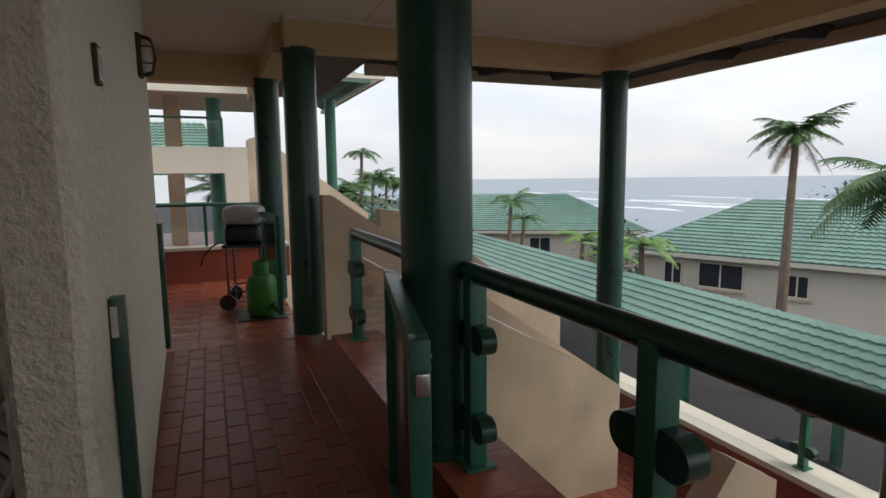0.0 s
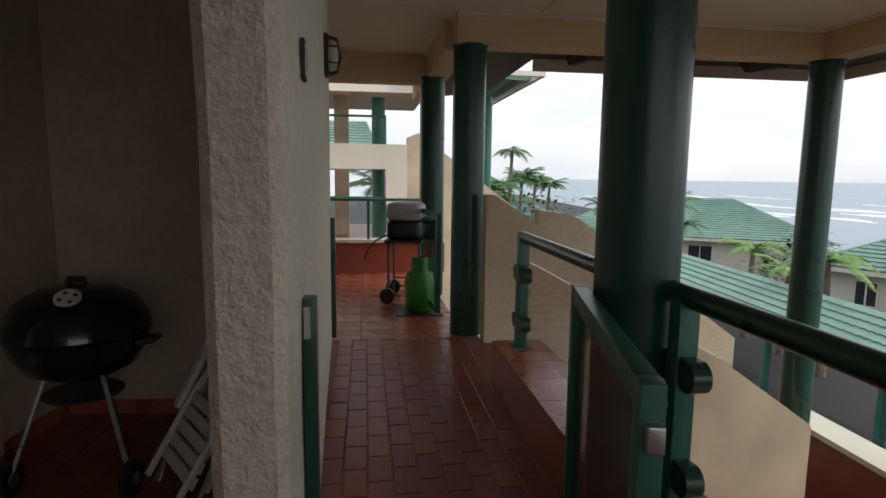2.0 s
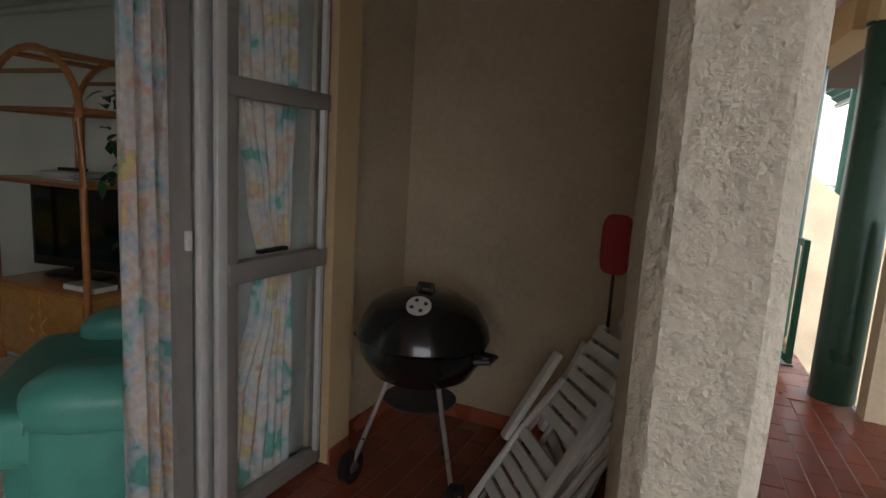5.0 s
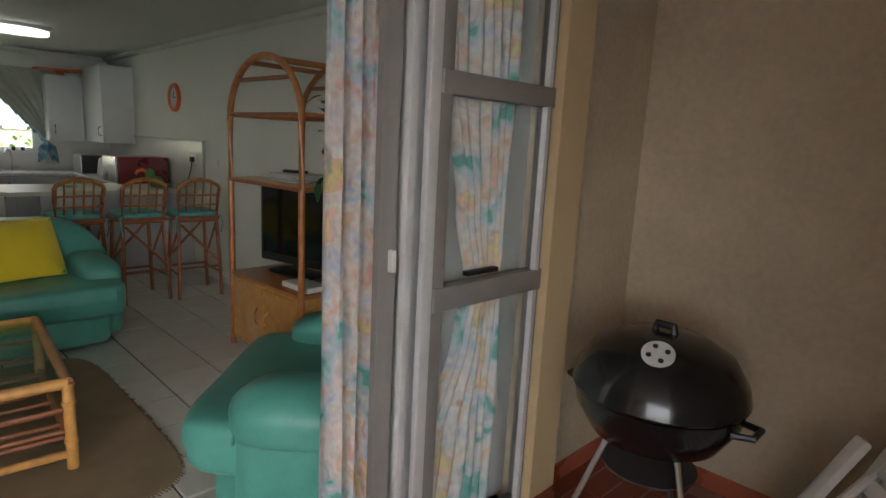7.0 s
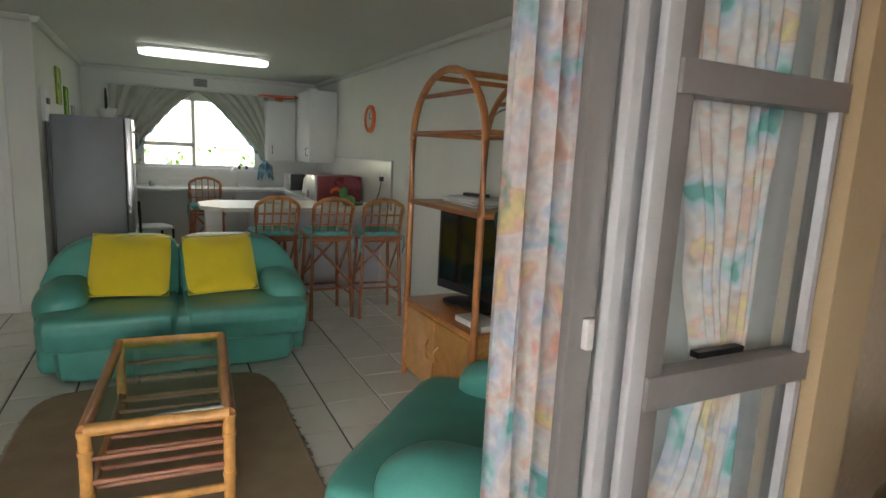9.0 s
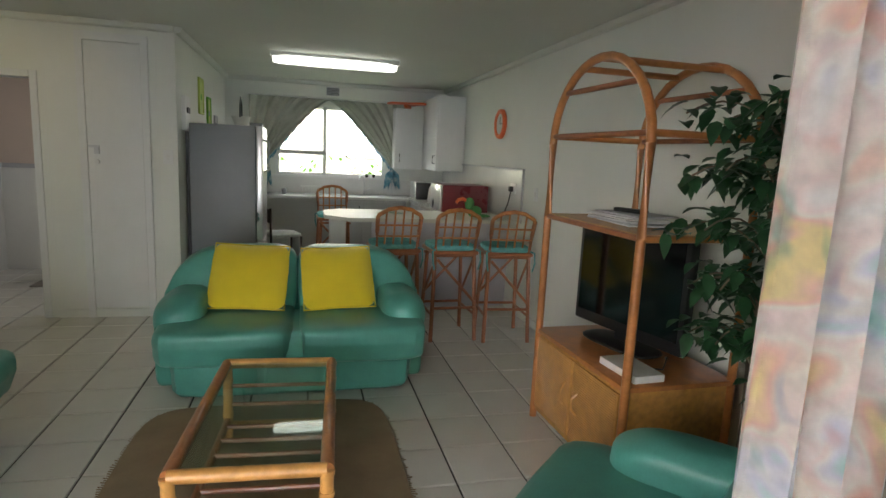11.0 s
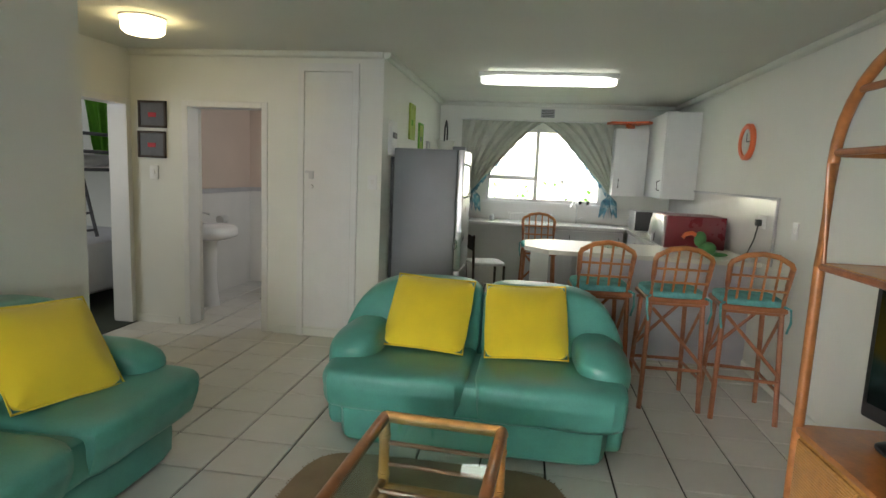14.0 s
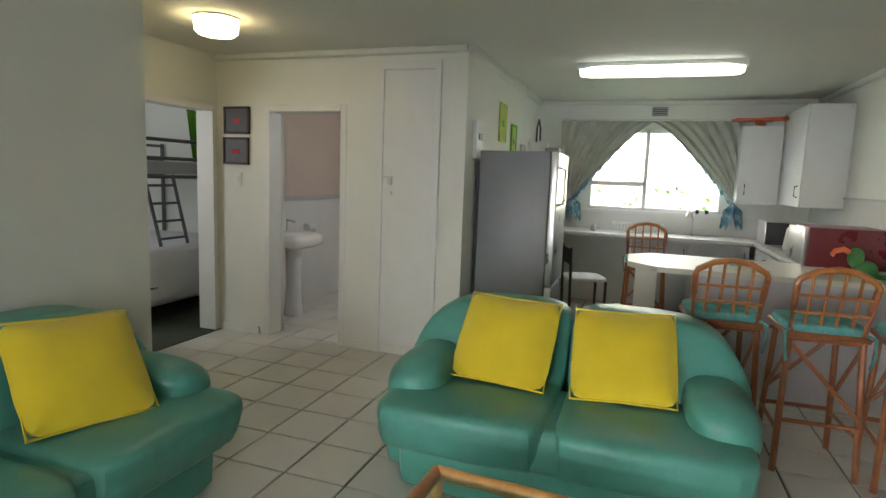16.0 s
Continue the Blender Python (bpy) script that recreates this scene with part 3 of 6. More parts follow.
part("pane", B(((-2.0, 8.857, 0.5), (1.2, 8.863, 1.0))), GLASS, far_rail, "", False).visible_shadow = False
for u in (-1.2, 0.2, 1.15):
    part("post", B(((u - 0.02, 8.84, 0.48), (u + 0.02, 8.88, 1.04))), GREEN_L, far_rail)

# gate standing open along the kerb
gate = thing("gate", "open green framed gate with a stained glass panel", "gate")
gate.matrix_basis = WM @ pose(0.94, 2.54, 0, 0, 0, -103.0)
L = 1.02
bm = B(((0, -0.025, 0.08), (0.06, 0.025, 1.03)), ((L - 0.06, -0.025, 0.08), (L, 0.025, 1.03)), ((0.06, -0.025, 0.97), (L - 0.06, 0.025, 1.03)), ((0.06, -0.025, 0.08), (L - 0.06, 0.025, 0.14)), bevel=0.004)
part("gate_frame", bm, GREEN_L, gate)
part("pane", B(((0.06, -0.006, 0.14), (L - 0.06, 0.006, 0.97))), GLASS_S, gate, "dusty salt-stained glass panel", False)
part("latch", B(((L - 0.005, -0.014, 0.90), (L + 0.022, 0.02, 0.955)), bevel=0.004), STEEL, gate, "worn pale metal latch")
bm = new_bm()
for dx, dz in ((0.02, 0), (0.045, 0), (0.03, 0.03)):
    rod(bm, (L - dx, 0.025, 0.985 - dz), (L - dx, 0.03, 0.985 - dz), 0.006)
part("bolt", bm, STEEL, gate)
for z in (0.15, 0.85):
    part("hinge", rod(new_bm(), (-0.02, 0, z), (-0.02, 0, z + 0.13), 0.018), GREEN, gate)
# the wall plate that the gate closes on
stop = thing("gate_post", "flat dark green gate post fixed to the plastered wall", "gate post")
stop.matrix_basis = WM
part("bar", B(((-0.005, 2.16, 0.0), (0.032, 2.23, 1.07)), bevel=0.004), GREEN, stop)
part("strike_plate", B(((0.0, 2.152, 0.96), (0.018, 2.16, 1.05))), STEEL, stop, "pale worn strike plate")
far_gate = thing("gate", "narrow dark green gate folded against the wall", "gate")
far_gate.matrix_basis = WM
part("gate_frame", B(((-0.12, 5.30, 0.05), (-0.085, 5.42, 1.06)), bevel=0.004), GREEN, far_gate)
side_gate = thing("gate", "green framed glass gate standing open by the columns", "gate")
side_gate.matrix_basis = WM @ pose(0.86, 5.95, 0, 0, 0, 95)
part("gate_frame", B(((0, -0.02, 0.08), (0.05, 0.02, 1.05)), ((0.85, -0.02, 0.08), (0.9, 0.02, 1.05)), ((0.05, -0.02, 1.0), (0.85, 0.02, 1.05)), ((0.05, -0.02, 0.08), (0.85, 0.02, 0.14))), GREEN_L, side_gate)
part("pane", B(((0.05, -0.005, 0.14), (0.85, 0.005, 1.0))), GLASS, side_gate, "", False)

# bulkhead lamp and number plate on the wall
lamp = thing("wall_lamp", "brown oval bulkhead lamp with a wire cage", "wall lamp")
lamp.matrix_basis = WM @ pose(-0.092, 4.45, 2.17)
part("base", B(((0, -0.07, -0.13), (0.03, 0.07, 0.13)), bevel=0.01), DARKWOOD, lamp)
bm = pad(new_bm(), (0.01, -0.05, -0.10), (0.09, 0.05, 0.10), power=2.6, seg=6)
part("lens", bm, mat("milky_glass", (0.55, 0.52, 0.42), 0.2, bump=0), lamp, "dull milky glass lens")
bm = new_bm()
for y in (-0.045, 0.0, 0.045):
    pipe(bm, [(0.02, y, -0.12), (0.085, y, -0.10), (0.105, y, 0), (0.085, y, 0.10), (0.02, y, 0.12)], 0.005, 6)
for z in (-0.05, 0.05):
    pipe(bm, [(0.02, -0.065, z), (0.09, -0.05, z), (0.1, 0, z), (0.09, 0.05, z), (0.02, 0.065, z)], 0.005, 6)
part("cage", bm, DARKWOOD, lamp)
plate = thing("number_plate", "small dark framed number tile on the plaster", "sign")
plate.matrix_basis = WM @ pose(-0.009, 2.32, 1.74) @ Matrix.Diagonal((1, 0.75, 0.75, 1))
part("frame", B(((0, -0.045, -0.075), (0.012, 0.045, 0.075))), DARKWOOD, plate)
part("tile", B(((0.012, -0.032, -0.06), (0.015, 0.032, 0.06))), LAMINATE, plate)
part("mark", B(((0.015, -0.015, -0.04), (0.017, 0.015, 0.04))), GREYFRONT, plate)


# ---- sliding door, side light and curtains ----
side = thing("window_2", "bronze aluminium side window with three panes", "window")
tagged(side, kind="structure")
X0, X1 = -1.885, -1.835
YA, YB = 2.50, 3.075
bm = B(((X0, YA - 0.005, 0.02), (X1, YA + 0.05, 2.24)), ((X0, YB - 0.03, 0.02), (X1, YB, 2.24)), ((X0, YA, 0.02), (X1, YB, 0.09)), ((X0, YA, 2.17), (X1, YB, 2.24)), ((X0, YA, 0.98), (X1 + 0.01, YB, 1.06)), ((X0, YA, 1.665), (X1 + 0.01, YB, 1.735)), bevel=0.004)
part("window_frame", bm, ALU_D, side)
bm = new_bm()
for a, b in ((1.06, 1.665), (1.735, 2.17), (0.09, 0.98)):
    for lo, hi in (((X1 - 0.01, YB - 0.05, a), (X1 + 0.014, YB - 0.03, b)),):
        box(bm, lo, hi)
part("bead", bm, ALU, side, "bright aluminium glazing bead")
for a, b in ((0.09, 0.98), (1.06, 1.665), (1.735, 2.17)):
    part("pane", B(((-1.862, YA + 0.05, a), (-1.857, YB - 0.03, b))), GLASS, side, "", False).visible_shadow = False
bm = B(((X0 + 0.01, 2.68, 1.075), (X0 + 0.035, 2.84, 1.09)))
part("stay", bm, BLACK, side, "dark casement stay")

slider = thing("sliding_door", "open aluminium sliding door leaf with a white catch", "sliding door")
bm = B(((-1.95, 2.44, 0.03), (-1.90, 2.50, 2.22)), ((-1.89, 2.40, 0.03), (-1.86, 2.43, 2.22)), ((-1.86, 2.455, 0.03), (-1.835, 2.50, 2.22)), bevel=0.004)
part("stile", bm, ALU, slider)
part("track_stile", B(((-1.93, 2.33, 0.03), (-1.90, 2.40, 2.22)), bevel=0.004), ALU_D, slider)
part("catch", B(((-1.90, 2.365, 1.12), (-1.88, 2.385, 1.19)), bevel=0.004), WPLASTIC, slider, "white plastic catch")
track = setting("door_track", B(((-1.98, -0.05, -0.01), (-1.84, 2.50, 0.02)), ((-1.98, -0.05, 2.2), (-1.84, 2.50, 2.25)), ((-1.97, -0.05, 0.02), (-1.86, 0.0, 2.2))), ALU, "aluminium sliding door track and jamb")


def drape(name, pts, z0, z1, folds, depth, material, label, seed=0, spread=1.0):
    """A hanging cloth along a line on the plan, with folds."""
    rnd = random.Random(seed)
    a, b = Vector(pts[0]), Vector(pts[1])
    d = (b - a)
    nrm = Vector((-d.y, d.x)).normalized()
    nu, nv = folds * 8, 22
    ph = [rnd.uniform(-0.5, 0.5) for _ in range(folds + 2)]
    bm = new_bm()
    rows = []
    for j in range(nv + 1):
        z = z0 + (z1 - z0) * j / nv
        low = 1 - j / nv
        row = []
        for i in range(nu + 1):
            s = i / nu
            k = s * folds
            w = math.sin(2 * math.pi * k + ph[int(k)] * 0.8 + 0.5 * math.sin(low * 3 + k)) * depth * (0.7 + 0.5 * low) + 0.25 * depth * math.sin(5.1 * math.pi * k + low * 4)
            p = a + d * (0.5 + (s - 0.5) * (1 + (spread - 1) * low)) + nrm * w
            row.append(bm.verts.new((p.x, p.y, z)))
        rows.append(row)
    for r0, r1 in zip(rows, rows[1:]):
        for i in range(nu):
            bm.faces.new((r0[i], r0[i + 1], r1[i + 1], r1[i]))
    bmesh.ops.solidify(bm, geom=bm.faces[:], thickness=0.003)
    return solid(name, bm, material, label, "curtain")


def waisted_curtain(label):
    """Curtain pulled into a narrow waist half way down and flaring to its hem."""
    bm = new_bm()
    keys = [(2.32, 2.75, 0.40), (1.70, 2.78, 0.36), (1.30, 2.81, 0.25), (1.02, 2.835, 0.16), (0.85, 2.82, 0.22), (0.45, 2.76, 0.40), (0.05, 2.73, 0.46)]
    nu, rows = 96, []
    for j in range(45):
        z = 2.32 - 2.27 * j / 44
        k = max(i for i in range(len(keys) - 1) if keys[i][0] >= z - 1e-6)
        f = (keys[k][0] - z) / (keys[k][0] - keys[k + 1][0])
        f = f * f * (3 - 2 * f)
        c, w = (keys[k][q] + (keys[k + 1][q] - keys[k][q]) * f for q in (1, 2))
        row = []
        for i in range(nu + 1):
            u = i / nu
            fold = abs(math.sin(math.pi * 7 * u + 0.4 * math.sin(u * 9))) ** 0.7
            row.append(bm.verts.new((-1.932 + 0.042 * fold + 0.006 * math.sin(z * 5 + u * 11), c + (u - 0.5) * w, z)))
        rows.append(row)
    for a, b in zip(rows, rows[1:]):
        for i in range(nu):
            bm.faces.new((a[i], a[i + 1], b[i + 1], b[i]))
    return solid("curtain", bm, FLORAL, label, "curtain")


drape("curtain", ((-1.985, 2.20), (-1.985, 2.42)), 0.03, 2.32, 4, 0.030, FLORAL, "long pastel floral curtain gathered at the door", 3, 1.05)
waisted_curtain("pastel floral curtain hanging behind the side window")
drape("curtain_lining", ((-1.948, 2.46), (-1.948, 3.094)), 0.05, 2.32, 4, 0.005, LINING, "plain white curtain lining behind the side window", 5)


# ---- furniture of the living room ----
def back_half(s, h):
    """One back cushion with a flat middle edge and a big round outer shoulder."""
    bm = pad(new_bm(), (0.004, 0.0, 0.0), (h + 0.03, 0.24, 0.475), power=6.0, seg=12)
    for v in bm.verts:
        f = max(0.0, min(1.0, v.co.x / (h + 0.05)))
        g = max(0.22, 1 - f ** 6.0) ** 0.5
        v.co.z *= g
        v.co.y += 0.03 * math.sin(math.pi * f) * (-1 if v.co.y < 0.1 else 0) + 0.36 * v.co.z
        v.co.y += 0.008 * noise.noise(v.co * 6)
        v.co = Vector((s * v.co.x, v.co.y + 0.03, v.co.z + 0.36))
    if s < 0:
        bmesh.ops.reverse_faces(bm, faces=bm.faces[:])
    return bm


def arm_pillow(s, h):
    """Overstuffed arm top that droops outwards and over its front."""
    bm = pad(new_bm(), (-0.155, -0.31, 0.40), (0.15, 0.24, 0.60), power=3.4, seg=12)
    for v in bm.verts:
        o = v.co.x / 0.17
        fr = max(0.0, -v.co.y / 0.34)
        v.co.z -= 0.07 * max(0.0, o) ** 1.6 + 0.05 * fr ** 4
        v.co.y -= 0.02 * max(0.0, 1 - abs(o)) * fr
        v.co += v.co.normalized() * 0.006 * noise.noise(v.co * 9)
        v.co.x = s * (h - 0.12 + v.co.x)
    if s < 0:
        bmesh.ops.reverse_faces(bm, faces=bm.faces[:])
    return bm


def seat_block(x0, x1, gather):
    """Seat cushion that rolls over the front edge, with small gathers at the seams."""
    bm = pad(new_bm(), (x0, -0.53, 0.215), (x1, 0.30, 0.465), power=7.5, seg=18)
    mid, half = (x0 + x1) / 2, (x1 - x0) / 2
    for v in bm.verts:
        e = (v.co.x - mid) / half
        if v.co.y < -0.2 and v.co.z < 0.38:
            v.co.y += 0.05 * max(0.0, (0.36 - v.co.z) / 0.15)
        v.co.z -= 0.02 * max(0.0, v.co.y + 0.1) * (1 - e * e) * 2
        if v.co.y < -0.3:
            v.co.y += gather * abs(e) ** 3 * 0.010 * math.sin(v.co.x * 95)
        v.co.z += 0.006 * noise.noise(Vector((v.co.x * 5, v.co.y * 5, x0)))
    return bm


def sofa(w, label, at, turn, seats=2, group=""):
    """Round-armed leather seat facing its own -y, base at z 0, width along x."""
    ob = thing("sofa" if seats > 1 else "armchair", label, "sofa" if seats > 1 else "armchair", at, turn, group)
    h = w / 2
    base = pad(new_bm(), (-h + 0.10, -0.42, 0.012), (h - 0.10, 0.42, 0.34), power=12)
    for v in base.verts:
        v.co.x *= 1 + 0.10 * v.co.z
    part("base", base, TEAL, ob)
    for i in range(seats):
        part("seat_cushion", seat_block(-h + 0.015 + i * w / seats, -h - 0.015 + (i + 1) * w / seats, 1.0), TEAL, ob)
    part("front_roll", pad(new_bm(), (-h + 0.03, -0.47, 0.225), (h - 0.03, 0.1, 0.43), power=8), TEAL, ob)
    for s in (-1, 1):
        part("back_cushion", back_half(s, h), TEAL, ob)
    bm = pad(new_bm(), (-h + 0.06, 0.24, 0.05), (h - 0.06, 0.46, 0.74), power=5)
    for v in bm.verts:
        v.co.z *= max(0.55, 1 - 0.35 * (abs(v.co.x) / h) ** 4)
    part("backrest", bm, TEAL, ob)
    for s in (-1, 1):
        arm = part("arm", pad(new_bm(), (s * (h - 0.12) - 0.135, -0.29, 0.03), (s * (h - 0.12) + 0.125, 0.40, 0.53), power=8), TEAL, ob)
        part("arm_pad", arm_pillow(s, h), TEAL, arm)
        m = Matrix.Translation((s * (h - 0.12), -0.285, 0.385))
        pts = [m @ Vector((0.115 * math.cos(a), 0.02 * math.sin(a), 0.115 * math.sin(a))) for a in [math.pi * k / 14 for k in range(15)]]
        part("piping", pipe(new_bm(), pts, 0.005, 6), SEAM, arm)
    return ob


def cushion(at, rx, rz, label, size=0.47, ry=0.0):
    bm = pad(new_bm(), (-size / 2, -0.07, -size / 2), (size / 2, 0.07, size / 2), power=7, seg=12)
    for v in bm.verts:
        e = max(abs(v.co.x), abs(v.co.z)) / (size / 2)
        v.co.y *= max(0.08, 1 - e ** 3.2)
        pinch = 1 - 0.05 * (1 - (abs(v.co.x) / (size / 2)) ** 2) * (abs(v.co.z) / (size / 2)) ** 4
        v.co.z *= pinch
        v.co.y += 0.006 * noise.noise(v.co * 9)
    ob = thing("cushion", label, "cushion", at, 0, "yellow scatter cushions")
    ob.matrix_basis = pose(*at, rx, ry, rz)
    part("cover", bm, YELLOW, ob)
    s = size / 2 - 0.004
    part("piping", pipe(new_bm(), [(-s, 0, -s), (0, 0, -s * 0.97), (s, 0, -s), (s * 0.97, 0, 0), (s, 0, s), (0, 0, s * 0.96), (-s, 0, s), (-s * 0.97, 0, 0)], 0.007, 6, True), YELLOW, ob)
    return ob


sofa(1.64, "two-seat teal leather sofa with round arms facing the door", (-5.32, 1.665, 0), 90)
cushion((-5.36, 1.36, 0.665), -40, 87, "square yellow cushion leaning on the teal sofa", 0.49, 2)
cushion((-5.36, 1.935, 0.655), -40, 92, "square yellow cushion leaning on the teal sofa", 0.48, -2)
sofa(1.64, "two-seat teal leather sofa against the white wall", (-3.89, -0.21, 0), 180)
cushion((-4.20, -0.13, 0.655), -40, 164, "yellow cushion tilted on the wall sofa", 0.49, 3)
sofa(1.14, "teal leather armchair turned to the room beside the curtain", (-2.66, 2.72, 0), -45, 1)

rug = thing("rug", "worn brown jute rug with a frayed edge", "rug", (-3.86, 1.52, 0))
bm = new_bm()
pts = []
for k in range(72):
    a = 2 * math.pi * k / 72
    c, s_ = math.cos(a), math.sin(a)
    q = (abs(c) ** 7 + abs(s_) ** 7) ** (-1 / 7)
    pts.append((0.95 * c * q + 0.012 * noise.noise(Vector((k, 0, 0))), 0.66 * s_ * q + 0.012 * noise.noise(Vector((k, 4, 0)))))
prism(bm, pts, 0.002, 0.014)
part("mat", bm, RUG, rug)
bm = new_bm()
rnd = random.Random(4)
for k in range(72):
    (xa, ya), (xb, yb) = pts[k], pts[(k + 1) % 72]
    for j in range(5):
        f = j / 5
        p = Vector((xa + (xb - xa) * f, ya + (yb - ya) * f, 0.006))
        o = p.normalized() * rnd.uniform(0.01, 0.03)
        rod(bm, p, (p.x + o.x, p.y + o.y, 0.004), 0.003, seg=4)
part("fringe", bm, DEAD, rug, "short frayed brown fringe")

ct = thing("coffee_table", "low cane coffee table with a glass top on the rug", "coffee table", (-3.88, 1.56, 0.014), -3.5)
TL, TW, TH = 0.52, 0.26, 0.40
for sx in (-1, 1):
    for sy in (-1, 1):
        bm = rod(new_bm(), (sx * TL, sy * TW, 0), (sx * TL, sy * TW, TH), 0.024, seg=12)
        for z in (0.12, 0.30, 0.38):
            rod(bm, (sx * TL, sy * TW, z), (sx * TL, sy * TW, z + 0.018), 0.028, seg=12)
        part("leg", bm, RATTAN_L, ct)
for sy in (-1, 1):
    part("rail", rod(new_bm(), (-TL, sy * TW, TH), (TL, sy * TW, TH), 0.025, seg=12), RATTAN, ct)
    part("lower_rail", rod(new_bm(), (-TL, sy * TW, 0.10), (TL, sy * TW, 0.10), 0.018, seg=10), RATTAN, ct)
for sx in (-1, 1):
    part("rail", rod(new_bm(), (sx * TL, -TW, TH), (sx * TL, TW, TH), 0.025, seg=12), RATTAN_L, ct)
    part("lower_rail", rod(new_bm(), (sx * TL, -TW, 0.07), (sx * TL, TW, 0.07), 0.018, seg=10), RATTAN_L, ct)
    for z in (0.18, 0.28):
        part("end_bar", rod(new_bm(), (sx * TL, -TW, z), (sx * TL, TW, z), 0.011, seg=8), RATTAN_D, ct)
for k in range(7):
    x = -0.42 + 0.14 * k
    part("shelf_bar", rod(new_bm(), (x, -TW, 0.105), (x, TW, 0.105), 0.012, seg=8), RATTAN_D, ct)
part("glass_top", B(((-TL + 0.02, -TW + 0.02, TH + 0.004), (TL - 0.02, TW - 0.02, TH + 0.012))), GLASS_T, ct, "thick clear glass top", False)

# arched rattan television unit
unit = thing("tv_unit", "arched rattan shelf unit with woven cane doors", "tv unit", (-4.025, 3.34, 0), 2)
UW, UD = 0.44, 0.28
part("cabinet", B(((-UW, -UD, 0.05), (UW, UD, 0.52)), bevel=0.006), WEAVE, unit)
part("cabinet_top", B(((-UW - 0.015, -UD - 0.015, 0.52), (UW + 0.015, UD + 0.015, 0.545)), bevel=0.006), RATTAN, unit)
for s in (-1, 1):
    d = part("cabinet_door", B(((min(0.006 * s, (UW - 0.03) * s), -UD - 0.014, 0.09), (max(0.006 * s, (UW - 0.03) * s), -UD - 0.002, 0.50)), bevel=0.004), WEAVE, unit, "woven cane door")
    bm = new_bm()
    for z in range(34):
        zz = 0.10 + z * 0.0118
        rod(bm, (0.012 * s, -UD - 0.016, zz), ((UW - 0.04) * s, -UD - 0.016, zz), 0.0035, seg=5)
    tagged(part("cane_strip", bm, RATTAN_L, d), kind="stuff")
    part("handle", pipe(new_bm(), [(0.07 * s, -UD - 0.014, 0.24), (0.06 * s, -UD - 0.04, 0.27), (0.06 * s, -UD - 0.04, 0.33), (0.07 * s, -UD - 0.014, 0.36)], 0.008), RATTAN_L, d)


def arch(y, r):
    pts = [(-UW, y, 0.0), (-UW, y, 0.55), (-UW, y, 1.2), (-UW, y, 1.60)]
    pts += [(-UW * math.cos(a), y, 1.60 + 0.40 * math.sin(a)) for a in [math.pi * k / 16 for k in range(1, 16)]]
    pts += [(UW, y, 1.60), (UW, y, 1.2), (UW, y, 0.55), (UW, y, 0.0)]
    return pipe(new_bm(), pts, r, 12)


for y in (-UD, UD):
    part("arched_post", arch(y, 0.021), RATTAN, unit)
    for z, hw in ((1.20, UW), (1.64, UW), (1.86, UW * 0.76)):
        part("cross_bar", rod(new_bm(), (-hw, y, z), (hw, y, z), 0.014, seg=10), RATTAN_D, unit)
for x, z in ((-UW, 1.20), (UW, 1.20), (-UW, 1.64), (UW, 1.64), (0, 1.995), (-0.16, 1.965), (0.16, 1.965)):
    part("side_bar", rod(new_bm(), (x, -UD, z), (x, UD, z), 0.016, seg=10), RATTAN, unit)
part("shelf", B(((-UW + 0.02, -UD + 0.01, 1.20), (UW - 0.02, UD - 0.01, 1.215))), RATTAN_L, unit)

tv = thing("television", "black flat television on a stand", "television", (-4.10, 3.36, 0.546), 13)
part("screen_body", B(((-0.385, 0.0, 0.06), (0.385, 0.06, 0.64)), bevel=0.014), BLACK, tv)
part("screen", B(((-0.355, -0.004, 0.125), (0.355, -0.001, 0.61))), SCREEN, tv, "dark glossy screen", False)
part("stand", pad(new_bm(), (-0.24, -0.12, 0.0), (0.24, 0.12, 0.03), power=3), BLACK, tv)
part("neck", B(((-0.05, 0.0, 0.015), (0.05, 0.04, 0.09))), BLACK, tv)
box_ = thing("decoder", "flat white decoder box with a cable", "decoder", (-3.74, 3.20, 0.546), 4)
part("case", B(((-0.14, -0.08, 0), (0.14, 0.08, 0.035)), bevel=0.005), WPLASTIC, box_)
part("cable", pipe(new_bm(), [(0, 0.08, 0.015), (0.05, 0.14, 0.02), (0.0, 0.2, 0.06), (-0.06, 0.24, 0.03)], 0.004, 6), BLACK, box_)
stack = thing("magazines", "untidy pile of magazines on the rattan shelf", "magazines", (-4.05, 3.30, 1.216), 5)
rnd = random.Random(2)
for k in range(6):
    part("magazine", B(((-0.17, -0.12, 0.009 * k), (0.17, 0.12, 0.009 * k + 0.007)), m=pose(rnd.uniform(-.03, .03), rnd.uniform(-.02, .02), 0, 0, 0, rnd.uniform(-9, 9))), [PAPER, GREYFRONT, PAPER, LAMINATE][k % 4], stack, "", False)
remote = thing("remote_control", "black remote control on the magazines", "remote", (-4.0, 3.28, 1.272), 20)
part("case", B(((-0.09, -0.022, 0), (0.09, 0.022, 0.02)), bevel=0.005), BLACK, remote)


